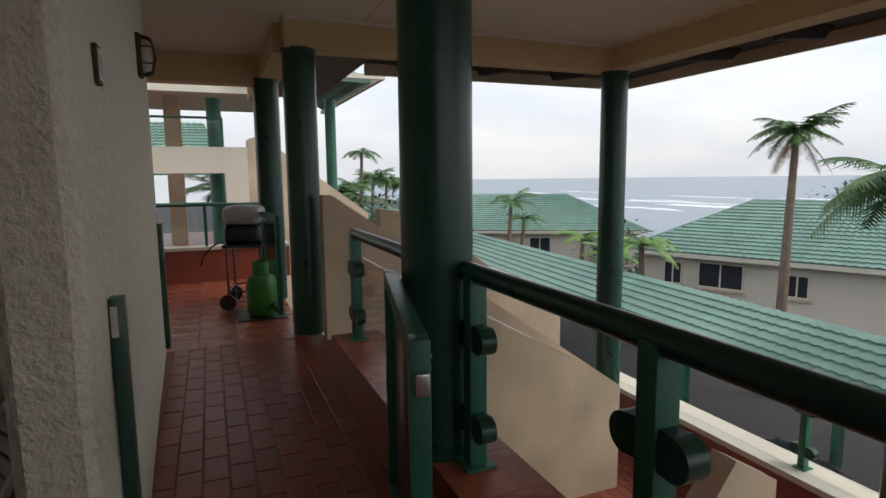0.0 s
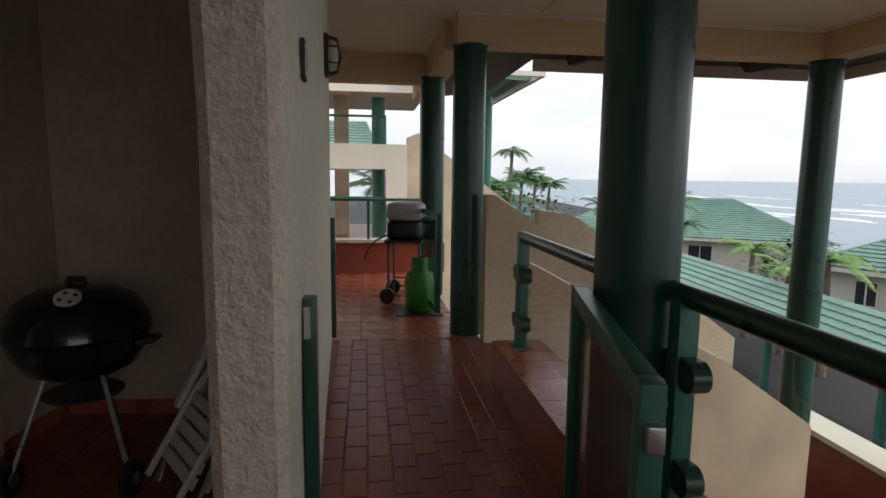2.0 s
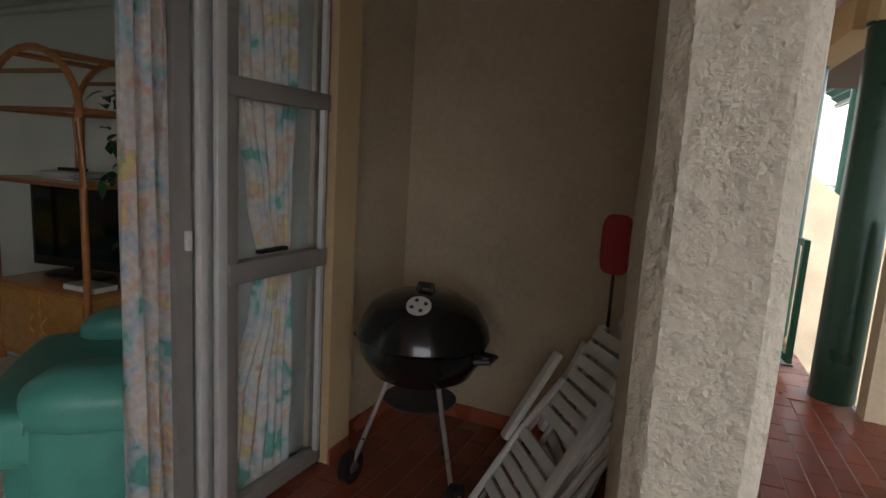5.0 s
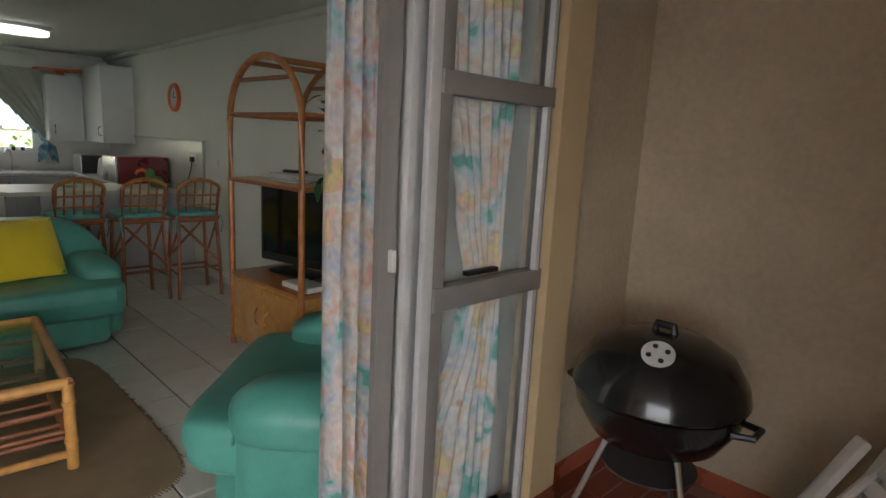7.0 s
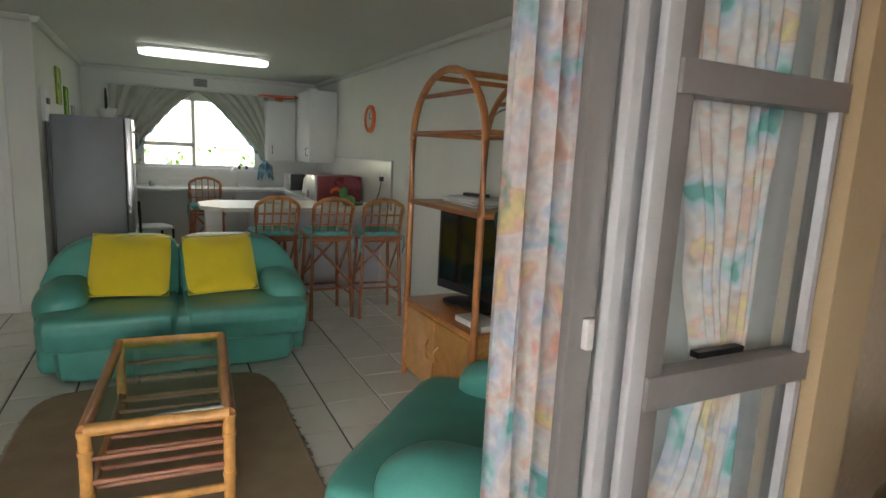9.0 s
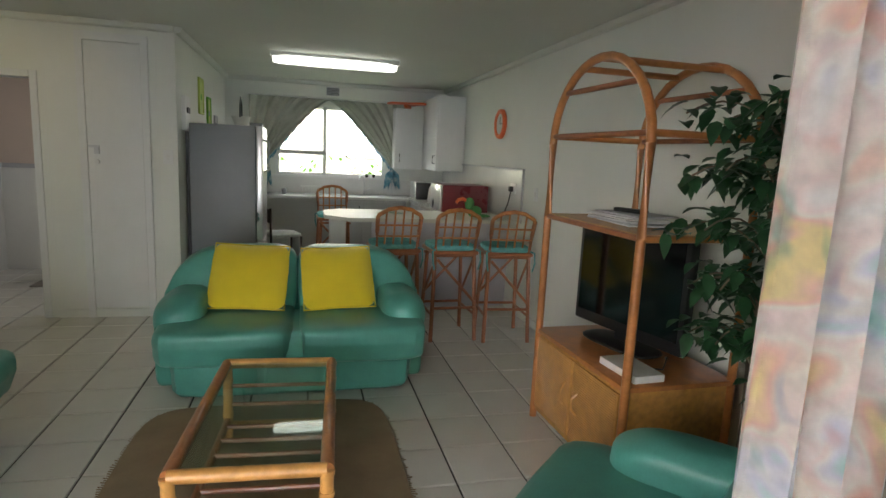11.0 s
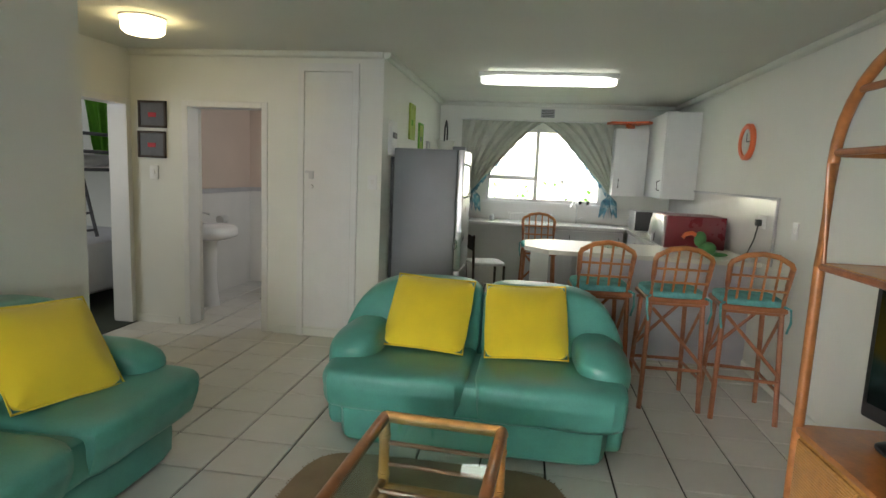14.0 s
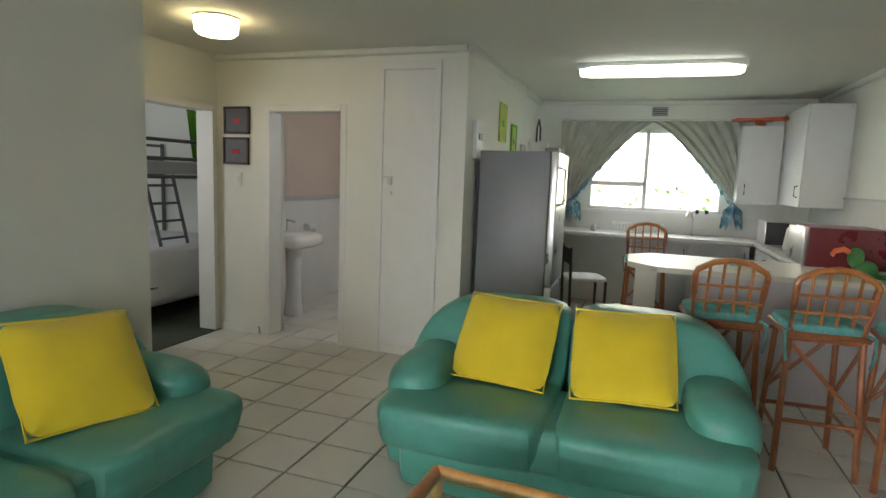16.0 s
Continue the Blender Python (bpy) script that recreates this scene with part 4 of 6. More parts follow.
def leaf_mesh(bm, base, direction, length, width, up=Vector((0, 0, 1))):
    d = Vector(direction).normalized()
    side_ = d.cross(up)
    side_ = side_.normalized() if side_.length > 1e-3 else Vector((1, 0, 0))
    b = Vector(base)
    mid = b + d * length * 0.45
    tip = b + d * length + Vector((0, 0, -0.12 * length))
    vs = [bm.verts.new(p) for p in (b, mid + side_ * width / 2 + Vector((0, 0, 0.08 * width)), tip, mid - side_ * width / 2 + Vector((0, 0, 0.08 * width)), mid)]
    bm.faces.new((vs[0], vs[1], vs[4]))
    bm.faces.new((vs[1], vs[2], vs[4]))
    bm.faces.new((vs[2], vs[3], vs[4]))
    bm.faces.new((vs[3], vs[0], vs[4]))


plant = thing("house_plant", "leafy dark green house plant in a pot", "plant", (-3.30, 3.46, 0))
part("pot", lathe(new_bm(), [(0.10, 0), (0.14, 0.25), (0.155, 0.25), (0.155, 0.28), (0.13, 0.28), (0.12, 0.2)], 20), BLACK, plant)


def oval_leaf(bm, base, direction, length, width, droop):
    """Pointed oval leaf folded along its midrib."""
    d = Vector(direction).normalized()
    side_ = d.cross(Vector((0, 0, 1)))
    side_ = side_.normalized() if side_.length > 1e-3 else Vector((1, 0, 0))
    up = side_.cross(d)
    rib = [Vector(base) + d * length * f + Vector((0, 0, -droop * length * f * f)) for f in (0, 0.22, 0.5, 0.78, 1.0)]
    wid = (0.0, 0.75, 1.0, 0.6, 0.0)
    mid = [bm.verts.new(p) for p in rib]
    for s in (-1, 1):
        edge = [mid[0]] + [bm.verts.new(rib[k] + side_ * s * width / 2 * wid[k] + up * 0.16 * width * wid[k]) for k in (1, 2, 3)] + [mid[4]]
        for k in range(4):
            q = [mid[k], mid[k + 1], edge[k + 1], edge[k]]
            q = [v for i, v in enumerate(q) if v not in q[:i]]
            bm.faces.new(q if s > 0 else q[::-1])


bm, bs = new_bm(), new_bm()
rnd = random.Random(11)
for k in range(38):
    a = 2 * math.pi * 5 * k / 38 + rnd.uniform(-0.3, 0.3)
    z0 = 0.85 + 1.05 * k / 37
    reach = rnd.uniform(0.20, 0.42) * (1 if math.sin(a) < 0.3 else 0.5)
    d = Vector((math.cos(a), math.sin(a), 0))
    pts = [Vector((0, 0, z0 - 0.25)) + d * reach * f + Vector((0, 0, 0.42 * f - 0.34 * f * f)) for f in [i / 6 for i in range(7)]]
    pipe(bs, pts, 0.004, 5)
    for i in range(22):
        f = 0.2 + 0.8 * i / 21
        q = pts[0].lerp(pts[-1], f) + Vector((0, 0, 0.42 * f - 0.34 * f * f - 0.08 * f))
        b2 = a + (1 if i % 2 else -1) * rnd.uniform(0.2, 2.4)
        st = Vector((math.cos(b2), math.sin(b2), rnd.uniform(-0.9, 0.5)))
        q += Vector([rnd.uniform(-0.055, 0.055) for _ in range(3)])
        oval_leaf(bm, q, st, rnd.uniform(0.07, 0.10), rnd.uniform(0.045, 0.06), rnd.uniform(0.1, 0.6))
for px in (-0.02, 0.02):
    pipe(bs, [(px, 0, 0.2), (px * 2, 0.01, 0.8), (-px, 0, 1.3), (px, -0.01, 1.8)], 0.011, 7)
part("stem", bs, TRUNK, plant, "thin brown woody stems")
part("foliage", bm, mat("glossy_fig_leaf", (0.022, 0.075, 0.028), 0.35, vary=0.4, scale=9, fine=40, bump=0.02), plant)

# ---- kitchen ----
fridge = thing("fridge", "tall grey metal fridge freezer seen from its side", "fridge", (-7.40, 1.0, 0))
part("body", B(((-0.31, -0.30, 0.03), (0.31, 0.27, 1.70)), bevel=0.012), FRIDGE, fridge)
for z0, z1 in ((0.05, 0.62), (0.635, 1.70)):
    d = part("door", B(((-0.31, 0.275, z0), (0.31, 0.335, z1)), bevel=0.014), STEEL, fridge, "brushed steel door")
    part("handle", pipe(new_bm(), [(0.25, 0.335, z1 - 0.42), (0.25, 0.385, z1 - 0.40), (0.25, 0.385, z1 - 0.14), (0.25, 0.335, z1 - 0.12)], 0.012), STEEL, d)
part("hinge_cap", B(((0.18, 0.22, 1.70), (0.30, 0.33, 1.73)), bevel=0.006), FRIDGE, fridge)
part("coil", B(((-0.31, -0.33, 0.08), (0.31, -0.302, 1.62))), BLACK, fridge, "black grille on the back")
basket = thing("basket", "small pale basket with a dark handle on the fridge", "basket", (-7.35, 1.12, 1.70))
part("bowl", lathe(new_bm(), [(0.06, 0), (0.09, 0.09), (0.085, 0.09), (0.055, 0.01)], 18), LAMINATE, basket)
part("handle", pipe(new_bm(), [(-0.085, 0, 0.08), (-0.08, 0, 0.2), (0, 0, 0.27), (0.08, 0, 0.2), (0.085, 0, 0.08)], 0.008), BLACK, basket)

# window with curtains
win = thing("window_1", "white framed kitchen window with a small opening light", "window")
tagged(win, kind="structure")
bm = B(((-9.98, WY0, WZ0), (-9.92, WY0 + 0.04, WZ1)), ((-9.98, WY1 - 0.04, WZ0), (-9.92, WY1, WZ1)), ((-9.98, WY0, WZ0), (-9.92, WY1, WZ0 + 0.04)), ((-9.98, WY0, WZ1 - 0.04), (-9.92, WY1, WZ1)), ((-9.98, 1.97, WZ0), (-9.92, 2.02, WZ1)), ((-9.98, WY0, 1.44), (-9.92, 1.97, 1.50)))
part("window_frame", bm, CUPB, win)
for a, b, c, d in ((WY0 + .04, 1.97, WZ0 + .04, 1.44), (WY0 + .04, 1.97, 1.50, WZ1 - .04), (2.02, WY1 - .04, WZ0 + .04, WZ1 - .04)):
    part("pane", B(((-9.953, a, c), (-9.948, b, d))), GLASS, win, "", False).visible_shadow = False
part("window_sill", B(((-9.9, WY0 - 0.05, WZ0 - 0.03), (-9.84, WY1 + 0.05, WZ0))), CUPB, win)
part("stay", B(((-9.92, 1.6, 1.51), (-9.89, 1.72, 1.525))), BLACK, win)
setting("outside_wall_kitchen", B(((-13.2, -2, -1), (-13.0, 6, 4.5))), CREAMWALL, "sunlit cream wall of the next block")
outwin = thing("window_3", "white framed window in the opposite wall", "window")
tagged(outwin, kind="structure")
part("window_frame", B(((-13.0, 2.5, 1.4), (-12.95, 2.55, 2.5)), ((-13.0, 3.25, 1.4), (-12.95, 3.3, 2.5)), ((-13.0, 2.5, 1.4), (-12.95, 3.3, 1.45)), ((-13.0, 2.5, 2.45), (-12.95, 3.3, 2.5)), ((-13.0, 2.88, 1.4), (-12.95, 2.92, 2.5))), CUPB, outwin)
part("pane", B(((-12.99, 2.55, 1.45), (-12.985, 3.25, 2.45))), GREYFRONT, outwin, "", False)
bm = new_bm()
rnd = random.Random(6)
for k in range(900):
    p = (rnd.uniform(-12.3, -11.5), rnd.uniform(-0.5, 5), rnd.uniform(0.3, 1.35))
    leaf_mesh(bm, p, (rnd.uniform(-1, 1), rnd.uniform(-1, 1), rnd.uniform(0, 1)), 0.16, 0.09)
tagged(solid("hedge", bm, LEAF_L, "bright green hedge outside the kitchen window", "hedge"), kind="stuff")
setting("ground_behind", B(((-14, -3, -1.0), (-10.05, 7, -0.3))), GRASS, "planted ground behind the block")


def tied_curtain(name, y0, y1, tie, label):
    """Half curtain drawn from the rail to a tie low at its outer side."""
    ob = thing(name, label, "curtain", group="kitchen curtains")
    nu, nv = 40, 24
    bm, fr = new_bm(), new_bm()
    rows = []
    for j in range(nv + 1):
        f = j / nv
        z = 2.21 - f * 0.93
        row = []
        for i in range(nu + 1):
            s = i / nu
            ya, yb = y0, y1
            full = ya + (yb - ya) * s
            inner_end = yb + (tie - yb) * min(1, (f * 1.02) ** 0.75)
            outer = ya + (tie - ya) * (f ** 5)
            y = outer + (inner_end - outer) * s
            x = -9.80 + 0.022 * math.sin(s * 44 + f * 3) * (1 - 0.4 * f) + 0.012 * math.sin(s * 17 + 2)
            zz = z - 0.10 * (s ** 2) * math.sin(math.pi * f) * 0.4
            row.append(bm.verts.new((x, y, zz)))
        rows.append(row)
    for a, b in zip(rows, rows[1:]):
        for i in range(nu):
            bm.faces.new((a[i], a[i + 1], b[i + 1], b[i]))
    edge = [v.co.copy() for v in (r[-1] for r in rows)]
    part("cloth", bm, DRAPE, ob)
    for k, (p, q) in enumerate(zip(edge, edge[1:])):
        w = 0.035 + 0.008 * math.sin(k * 2.1)
        o = 0.012 * math.sin(k * 1.9)
        vs = [fr.verts.new(c) for c in (p + Vector((0.012 + o, 0, 0)), q + Vector((0.012 - o, 0, 0)), q + Vector((0.02, (tie - q.y) * 0.1 - w * (1 if y1 > y0 else -1) * -0.8, -w)), p + Vector((0.02, (tie - p.y) * 0.1 + w * (1 if y1 > y0 else -1) * 0.8, -w)))]
        fr.faces.new(vs)
    part("frill", fr, FRILL, ob, "blue printed frill along the edge")
    tail = new_bm()
    for k in range(12):
        a = 2 * math.pi * k / 12
        leaf_mesh(tail, (-9.79, tie, 1.30), (0.25 * math.cos(a), 0.45 * math.sin(a), -1), 0.30, 0.10, Vector((math.sin(a), math.cos(a), 0.2)))
    tagged(part("tail", tail, FRILL, ob, "gathered blue printed tail below the tie"), kind="stuff")
    return ob


tied_curtain("curtain", 0.98, 2.06, 1.16, "sheer grey-green curtain tied back with a blue frill")
tied_curtain("curtain", 3.12, 2.02, 2.96, "sheer grey-green curtain tied back with a blue frill")
rail = solid("curtain_rail", pipe(new_bm(), [(-9.82, 0.95, 2.22), (-9.82, 3.15, 2.22)], 0.012), CUPB, "thin white curtain rail above the window", "curtain rail")
vent = thing("wall_vent", "square louvred vent in the white wall", "vent", (-9.9, 2.10, 2.33))
part("frame", B(((0, -0.09, -0.055), (0.012, 0.09, -0.045)), ((0, -0.09, 0.045), (0.012, 0.09, 0.055)), ((0, -0.09, -0.055), (0.012, -0.08, 0.055)), ((0, 0.08, -0.055), (0.012, 0.09, 0.055))), GREYFRONT, vent)
for k in range(4):
    part("slat", B(((0, -0.08, -0.036 + 0.021 * k), (0.01, 0.08, -0.026 + 0.021 * k))), GREYFRONT, vent)
part("backing", B(((-0.001, -0.08, -0.045), (0.002, 0.08, 0.045))), BLACK, vent)


def base_unit(x0, x1, y0, y1, front, n, label):
    ob = thing("base_cabinet", label, "cabinet", group="kitchen base cabinets")
    part("body", B(((x0, y0, 0.08), (x1, y1, 0.86))), GREYFRONT, ob)
    part("plinth", B(((x0 + 0.04, y0 + 0.04, 0.0), (x1 - 0.04, y1 - 0.04, 0.08))), BLACK, ob)
    for k in range(n):
        if front == "x":
            a, b = y0 + (y1 - y0) * k / n, y0 + (y1 - y0) * (k + 1) / n
            d = part("door", B(((x1 + 0.001, a + 0.004, 0.1), (x1 + 0.018, b - 0.004, 0.84)), bevel=0.003), GREYFRONT, ob)
            part("handle", pipe(new_bm(), [(x1 + 0.018, b - 0.05, 0.68), (x1 + 0.045, b - 0.05, 0.69), (x1 + 0.045, b - 0.05, 0.77), (x1 + 0.018, b - 0.05, 0.78)], 0.006), BLACK, d)
        else:
            a, b = x0 + (x1 - x0) * k / n, x0 + (x1 - x0) * (k + 1) / n
            d = part("door", B(((a + 0.004, y0 - 0.018, 0.1), (b - 0.004, y0 - 0.001, 0.84)), bevel=0.003), GREYFRONT, ob)
            part("handle", pipe(new_bm(), [(b - 0.05, y0 - 0.018, 0.68), (b - 0.05, y0 - 0.045, 0.69), (b - 0.05, y0 - 0.045, 0.77), (b - 0.05, y0 - 0.018, 0.78)], 0.006), BLACK, d)
    return ob


base_unit(-9.88, -9.34, 1.9, 3.1, "x", 2, "grey kitchen base cabinet under the window")
base_unit(-9.34, -7.6, 3.17, 3.73, "y", 3, "grey kitchen base cabinet along the wall")
wt = thing("worktop", "speckled pale worktop on the kitchen cabinets", "worktop")
part("top", B(((-9.89, 0.67, 0.862), (-9.30, 3.13, 0.90)), ((-9.89, 3.13, 0.862), (-6.9, 3.745, 0.90)), bevel=0.004), WORKTOP, wt)
part("support", B(((-9.88, 0.68, 0.0), (-9.34, 0.72, 0.86))), GREYFRONT, wt)
setting("splashback", B(((-9.897, 0.665, 0.905), (-9.888, 3.745, 1.12)), ((-9.888, 3.738, 0.905), (-6.62, 3.747, 1.40))), WALLTILE, "white tiled splashback")
setting("splashback_edge", B(((-9.885, 3.725, 1.40), (-6.60, 3.747, 1.42)), ((-6.62, 3.728, 0.9), (-6.605, 3.747, 1.40))), GREYFRONT, "thin grey tile edge")
tap = thing("kitchen_tap", "chrome swan-neck tap at the sink", "tap", (-9.72, 2.55, 0.90))
part("spout", pipe(new_bm(), [(0, 0, 0), (0, 0, 0.20), (0.03, -0.02, 0.27), (0.10, -0.06, 0.28), (0.15, -0.09, 0.22)], 0.012), STEEL, tap)
part("handle", rod(new_bm(), (0, 0.0, 0.05), (0.0, 0.09, 0.09), 0.008), STEEL, tap)
rack = thing("dish_rack", "white wire dish rack by the sink", "dish rack", (-9.58, 1.95, 0.90))
bm = new_bm()
for k in range(15):
    y = -0.26 + 0.037 * k
    pipe(bm, [(-0.12, y, 0.11), (-0.10, y, 0.02), (0.10, y, 0.02), (0.12, y, 0.11)], 0.004, 5)
part("wires", bm, WPLASTIC, rack)
part("rim", pipe(new_bm(), [(-0.12, -0.28, 0.11), (0.12, -0.28, 0.11), (0.12, 0.28, 0.11), (-0.12, 0.28, 0.11)], 0.006, 6, True), WPLASTIC, rack)
for k, y in enumerate((2.60, 2.70)):
    pot = thing("pot_plant", "tiny dark pot on the kitchen window sill", "pot plant", (-9.865, y, WZ0), group="pots on the sill")
    part("pot", lathe(new_bm(), [(0.018, 0), (0.025, 0.045), (0.02, 0.05)], 12), BLACK, pot)
soap = thing("jar", "small grey jar on the worktop", "jar", (-9.55, 1.45, 0.90))
part("body", lathe(new_bm(), [(0.03, 0), (0.035, 0.06), (0.02, 0.08)], 14), GREYFRONT, soap)

toaster_oven = thing("microwave", "black fronted compact oven on the worktop", "microwave", (-9.3, 3.42, 0.90))
part("body", B(((-0.2, -0.24, 0), (0.2, 0.24, 0.24)), bevel=0.01), STEEL, toaster_oven)
part("front", B(((0.2, -0.235, 0.01), (0.215, 0.235, 0.235)), bevel=0.004), BLACK, toaster_oven)
kettle = thing("kettle", "white plastic electric kettle", "kettle", (-8.75, 3.35, 0.90))
part("body", lathe(new_bm(), [(0.07, 0), (0.075, 0.03), (0.055, 0.2), (0.03, 0.23)], 18), WPLASTIC, kettle)
part("handle", pipe(new_bm(), [(0.05, 0, 0.19), (0.11, 0, 0.18), (0.11, 0, 0.08), (0.07, 0, 0.05)], 0.01), WPLASTIC, kettle)
micro = thing("microwave", "dark red microwave oven with a steel front", "microwave", (-7.75, 3.43, 0.90))
part("body", B(((-0.24, -0.26, 0), (0.26, 0.26, 0.30)), bevel=0.01), REDBOX, micro)
part("door", B(((-0.24, -0.285, 0.01), (0.24, -0.262, 0.29)), bevel=0.004), STEEL, micro, "steel framed glass door")
socket = thing("wall_socket", "white double wall socket with a black plug", "socket", (-6.85, 3.738, 1.22))
part("plate", B(((-0.075, -0.01, -0.05), (0.075, 0, 0.05)), bevel=0.003), CUPB, socket)
part("plug", B(((-0.02, -0.05, -0.03), (0.02, -0.01, 0.02)), bevel=0.004), BLACK, socket)
part("cable", pipe(new_bm(), [(0, -0.03, -0.03), (-0.02, -0.04, -0.14), (-0.10, -0.05, -0.26), (-0.2, -0.06, -0.31)], 0.006, 6), BLACK, socket)


def wall_unit(x0, x1, y0, z0, z1, label):
    ob = thing("wall_cabinet", label, "cabinet", group="kitchen wall cabinets")
    part("body", B(((x0, y0, z0), (x1, 3.745, z1)), bevel=0.003), CUPB, ob)
    d = part("door", B(((x0 + 0.003, y0 - 0.02, z0), (x1 - 0.003, y0 - 0.002, z1)), bevel=0.003), CUPB, ob)
    part("handle", pipe(new_bm(), [(x1 - 0.08, y0 - 0.02, z0 + 0.09), (x1 - 0.08, y0 - 0.05, z0 + 0.10), (x1 - 0.08, y0 - 0.05, z0 + 0.19), (x1 - 0.08, y0 - 0.02, z0 + 0.20)], 0.006), BLACK, d)
    return ob


wall_unit(-9.70, -8.77, 3.39, 1.31, 2.27, "white wall cupboard with a dark handle")
corner = thing("wall_cabinet", "white corner wall cupboard with a dark handle", "cabinet", group="kitchen wall cabinets")
part("body", B(((-9.88, 2.95, 1.30), (-9.60, 3.36, 2.14)), bevel=0.003), CUPB, corner)
d = part("door", B(((-9.598, 2.955, 1.30), (-9.58, 3.25, 2.14)), bevel=0.003), CUPB, corner)
part("handle", pipe(new_bm(), [(-9.58, 3.02, 1.40), (-9.55, 3.02, 1.41), (-9.55, 3.02, 1.50), (-9.58, 3.02, 1.51)], 0.006), BLACK, d)
bird = thing("wooden_toy", "flat orange winged ornament on the cupboard", "ornament", (-9.66, 3.13, 2.14), -20)
bm = prism(new_bm(), [(-0.02, -0.30), (0.14, -0.2), (0.1, 0.0), (0.16, 0.24), (-0.02, 0.30), (-0.08, 0.12), (-0.22, 0.06), (-0.08, -0.05)], 0.06, 0.085)
part("wing", bm, ORANGE, bird)
part("body", pad(new_bm(), (-0.2, -0.04, 0.0), (0.2, 0.04, 0.07), power=2.4), ORANGE, bird)
clock = thing("wall_clock", "round orange rimmed wall clock", "clock", (-7.35, 3.748, 1.87))
part("rim", lathe(new_bm(), [(0.11, 0), (0.155, 0), (0.155, 0.03), (0.14, 0.04), (0.115, 0.035), (0.11, 0)], 36, pose(0, 0, 0, 90), False), ORANGE, clock)
part("face", lathe(new_bm(), [(0.0005, 0.0), (0.118, 0.0), (0.118, 0.02), (0.0005, 0.02)], 36, pose(0, 0, 0, 90)), PAPER, clock, "pale clock face")
part("pointer_hour", B(((-0.004, -0.024, 0), (0.004, -0.021, 0.07))), BLACK, clock)
part("pointer_minute", B(((0, -0.026, -0.004), (0.09, -0.023, 0.004))), BLACK, clock)
light_switch = thing("light_switch", "white wall switch plate", "switch", (-6.30, 3.75, 1.2), 0, "switch plates")
part("plate", B(((-0.04, -0.01, -0.06), (0.04, 0, 0.06)), bevel=0.003), CUPB, light_switch)
part("rocker", B(((-0.012, -0.016, -0.02), (0.012, -0.01, 0.02)), bevel=0.002), WPLASTIC, light_switch)
for at in ((-6.80, 0.585, 1.39), (-6.80, -1.44, 1.39)):
    copy_thing(light_switch, pose(*at, 0, 0, 90))

# breakfast bar with its chamfered end
bar = thing("breakfast_bar", "cream topped breakfast bar with a chamfered end", "counter")
part("top", prism(new_bm(), [(-7.62, 2.08), (-7.45, 1.90), (-6.98, 1.90), (-6.78, 2.1), (-6.78, 3.745), (-7.62, 3.745)], 0.868, 0.905), LAMINATE, bar)
part("panel", B(((-7.0, 2.35, 0.0), (-6.93, 3.74, 0.866))), mat("lilac_grey_panel", (0.50, 0.49, 0.54), 0.6, vary=0.04, bump=0.01), bar, "pale lilac-grey bar front")
part("leg", B(((-7.42, 1.96, 0.0), (-7.22, 2.12, 0.866)), bevel=0.006), CUPB, bar)
wrapper = thing("wrapper", "clear plastic wrapper lying on the bar", "wrapper", (-7.25, 2.62, 0.906), 30)
part("sheet", B(((-0.1, -0.05, 0), (0.1, 0.05, 0.012)), bevel=0.004), GLASS_T, wrapper)
bm = pad(pad(pad(new_bm(), (-0.08, -0.10, 0), (0.08, 0.14, 0.16), power=2.2), (-0.05, -0.16, 0.10), (0.05, 0.0, 0.27), power=2.2), (-0.03, -0.08, 0.0), (0.03, 0.3, 0.05), power=2.2)
plain = len(bm.faces)
pipe(bm, [(0, -0.13, 0.22), (0, -0.20, 0.25), (0, -0.28, 0.23), (0, -0.31, 0.19)], 0.025)
bm.faces.ensure_lookup_table()
for f in bm.faces[plain:]:
    f.material_index = 1
toucan = solid("bird_figure", bm, mat("painted_green_figure", (0.06, 0.22, 0.06), 0.5, vary=0.3, bump=0.01), "painted green bird figure with an orange beak", "figure")
toucan.data.materials.append(ORANGE)
toucan.matrix_basis = pose(-7.0, 3.38, 0.906) @ Matrix.Diagonal((0.6, 0.6, 0.75, 1))


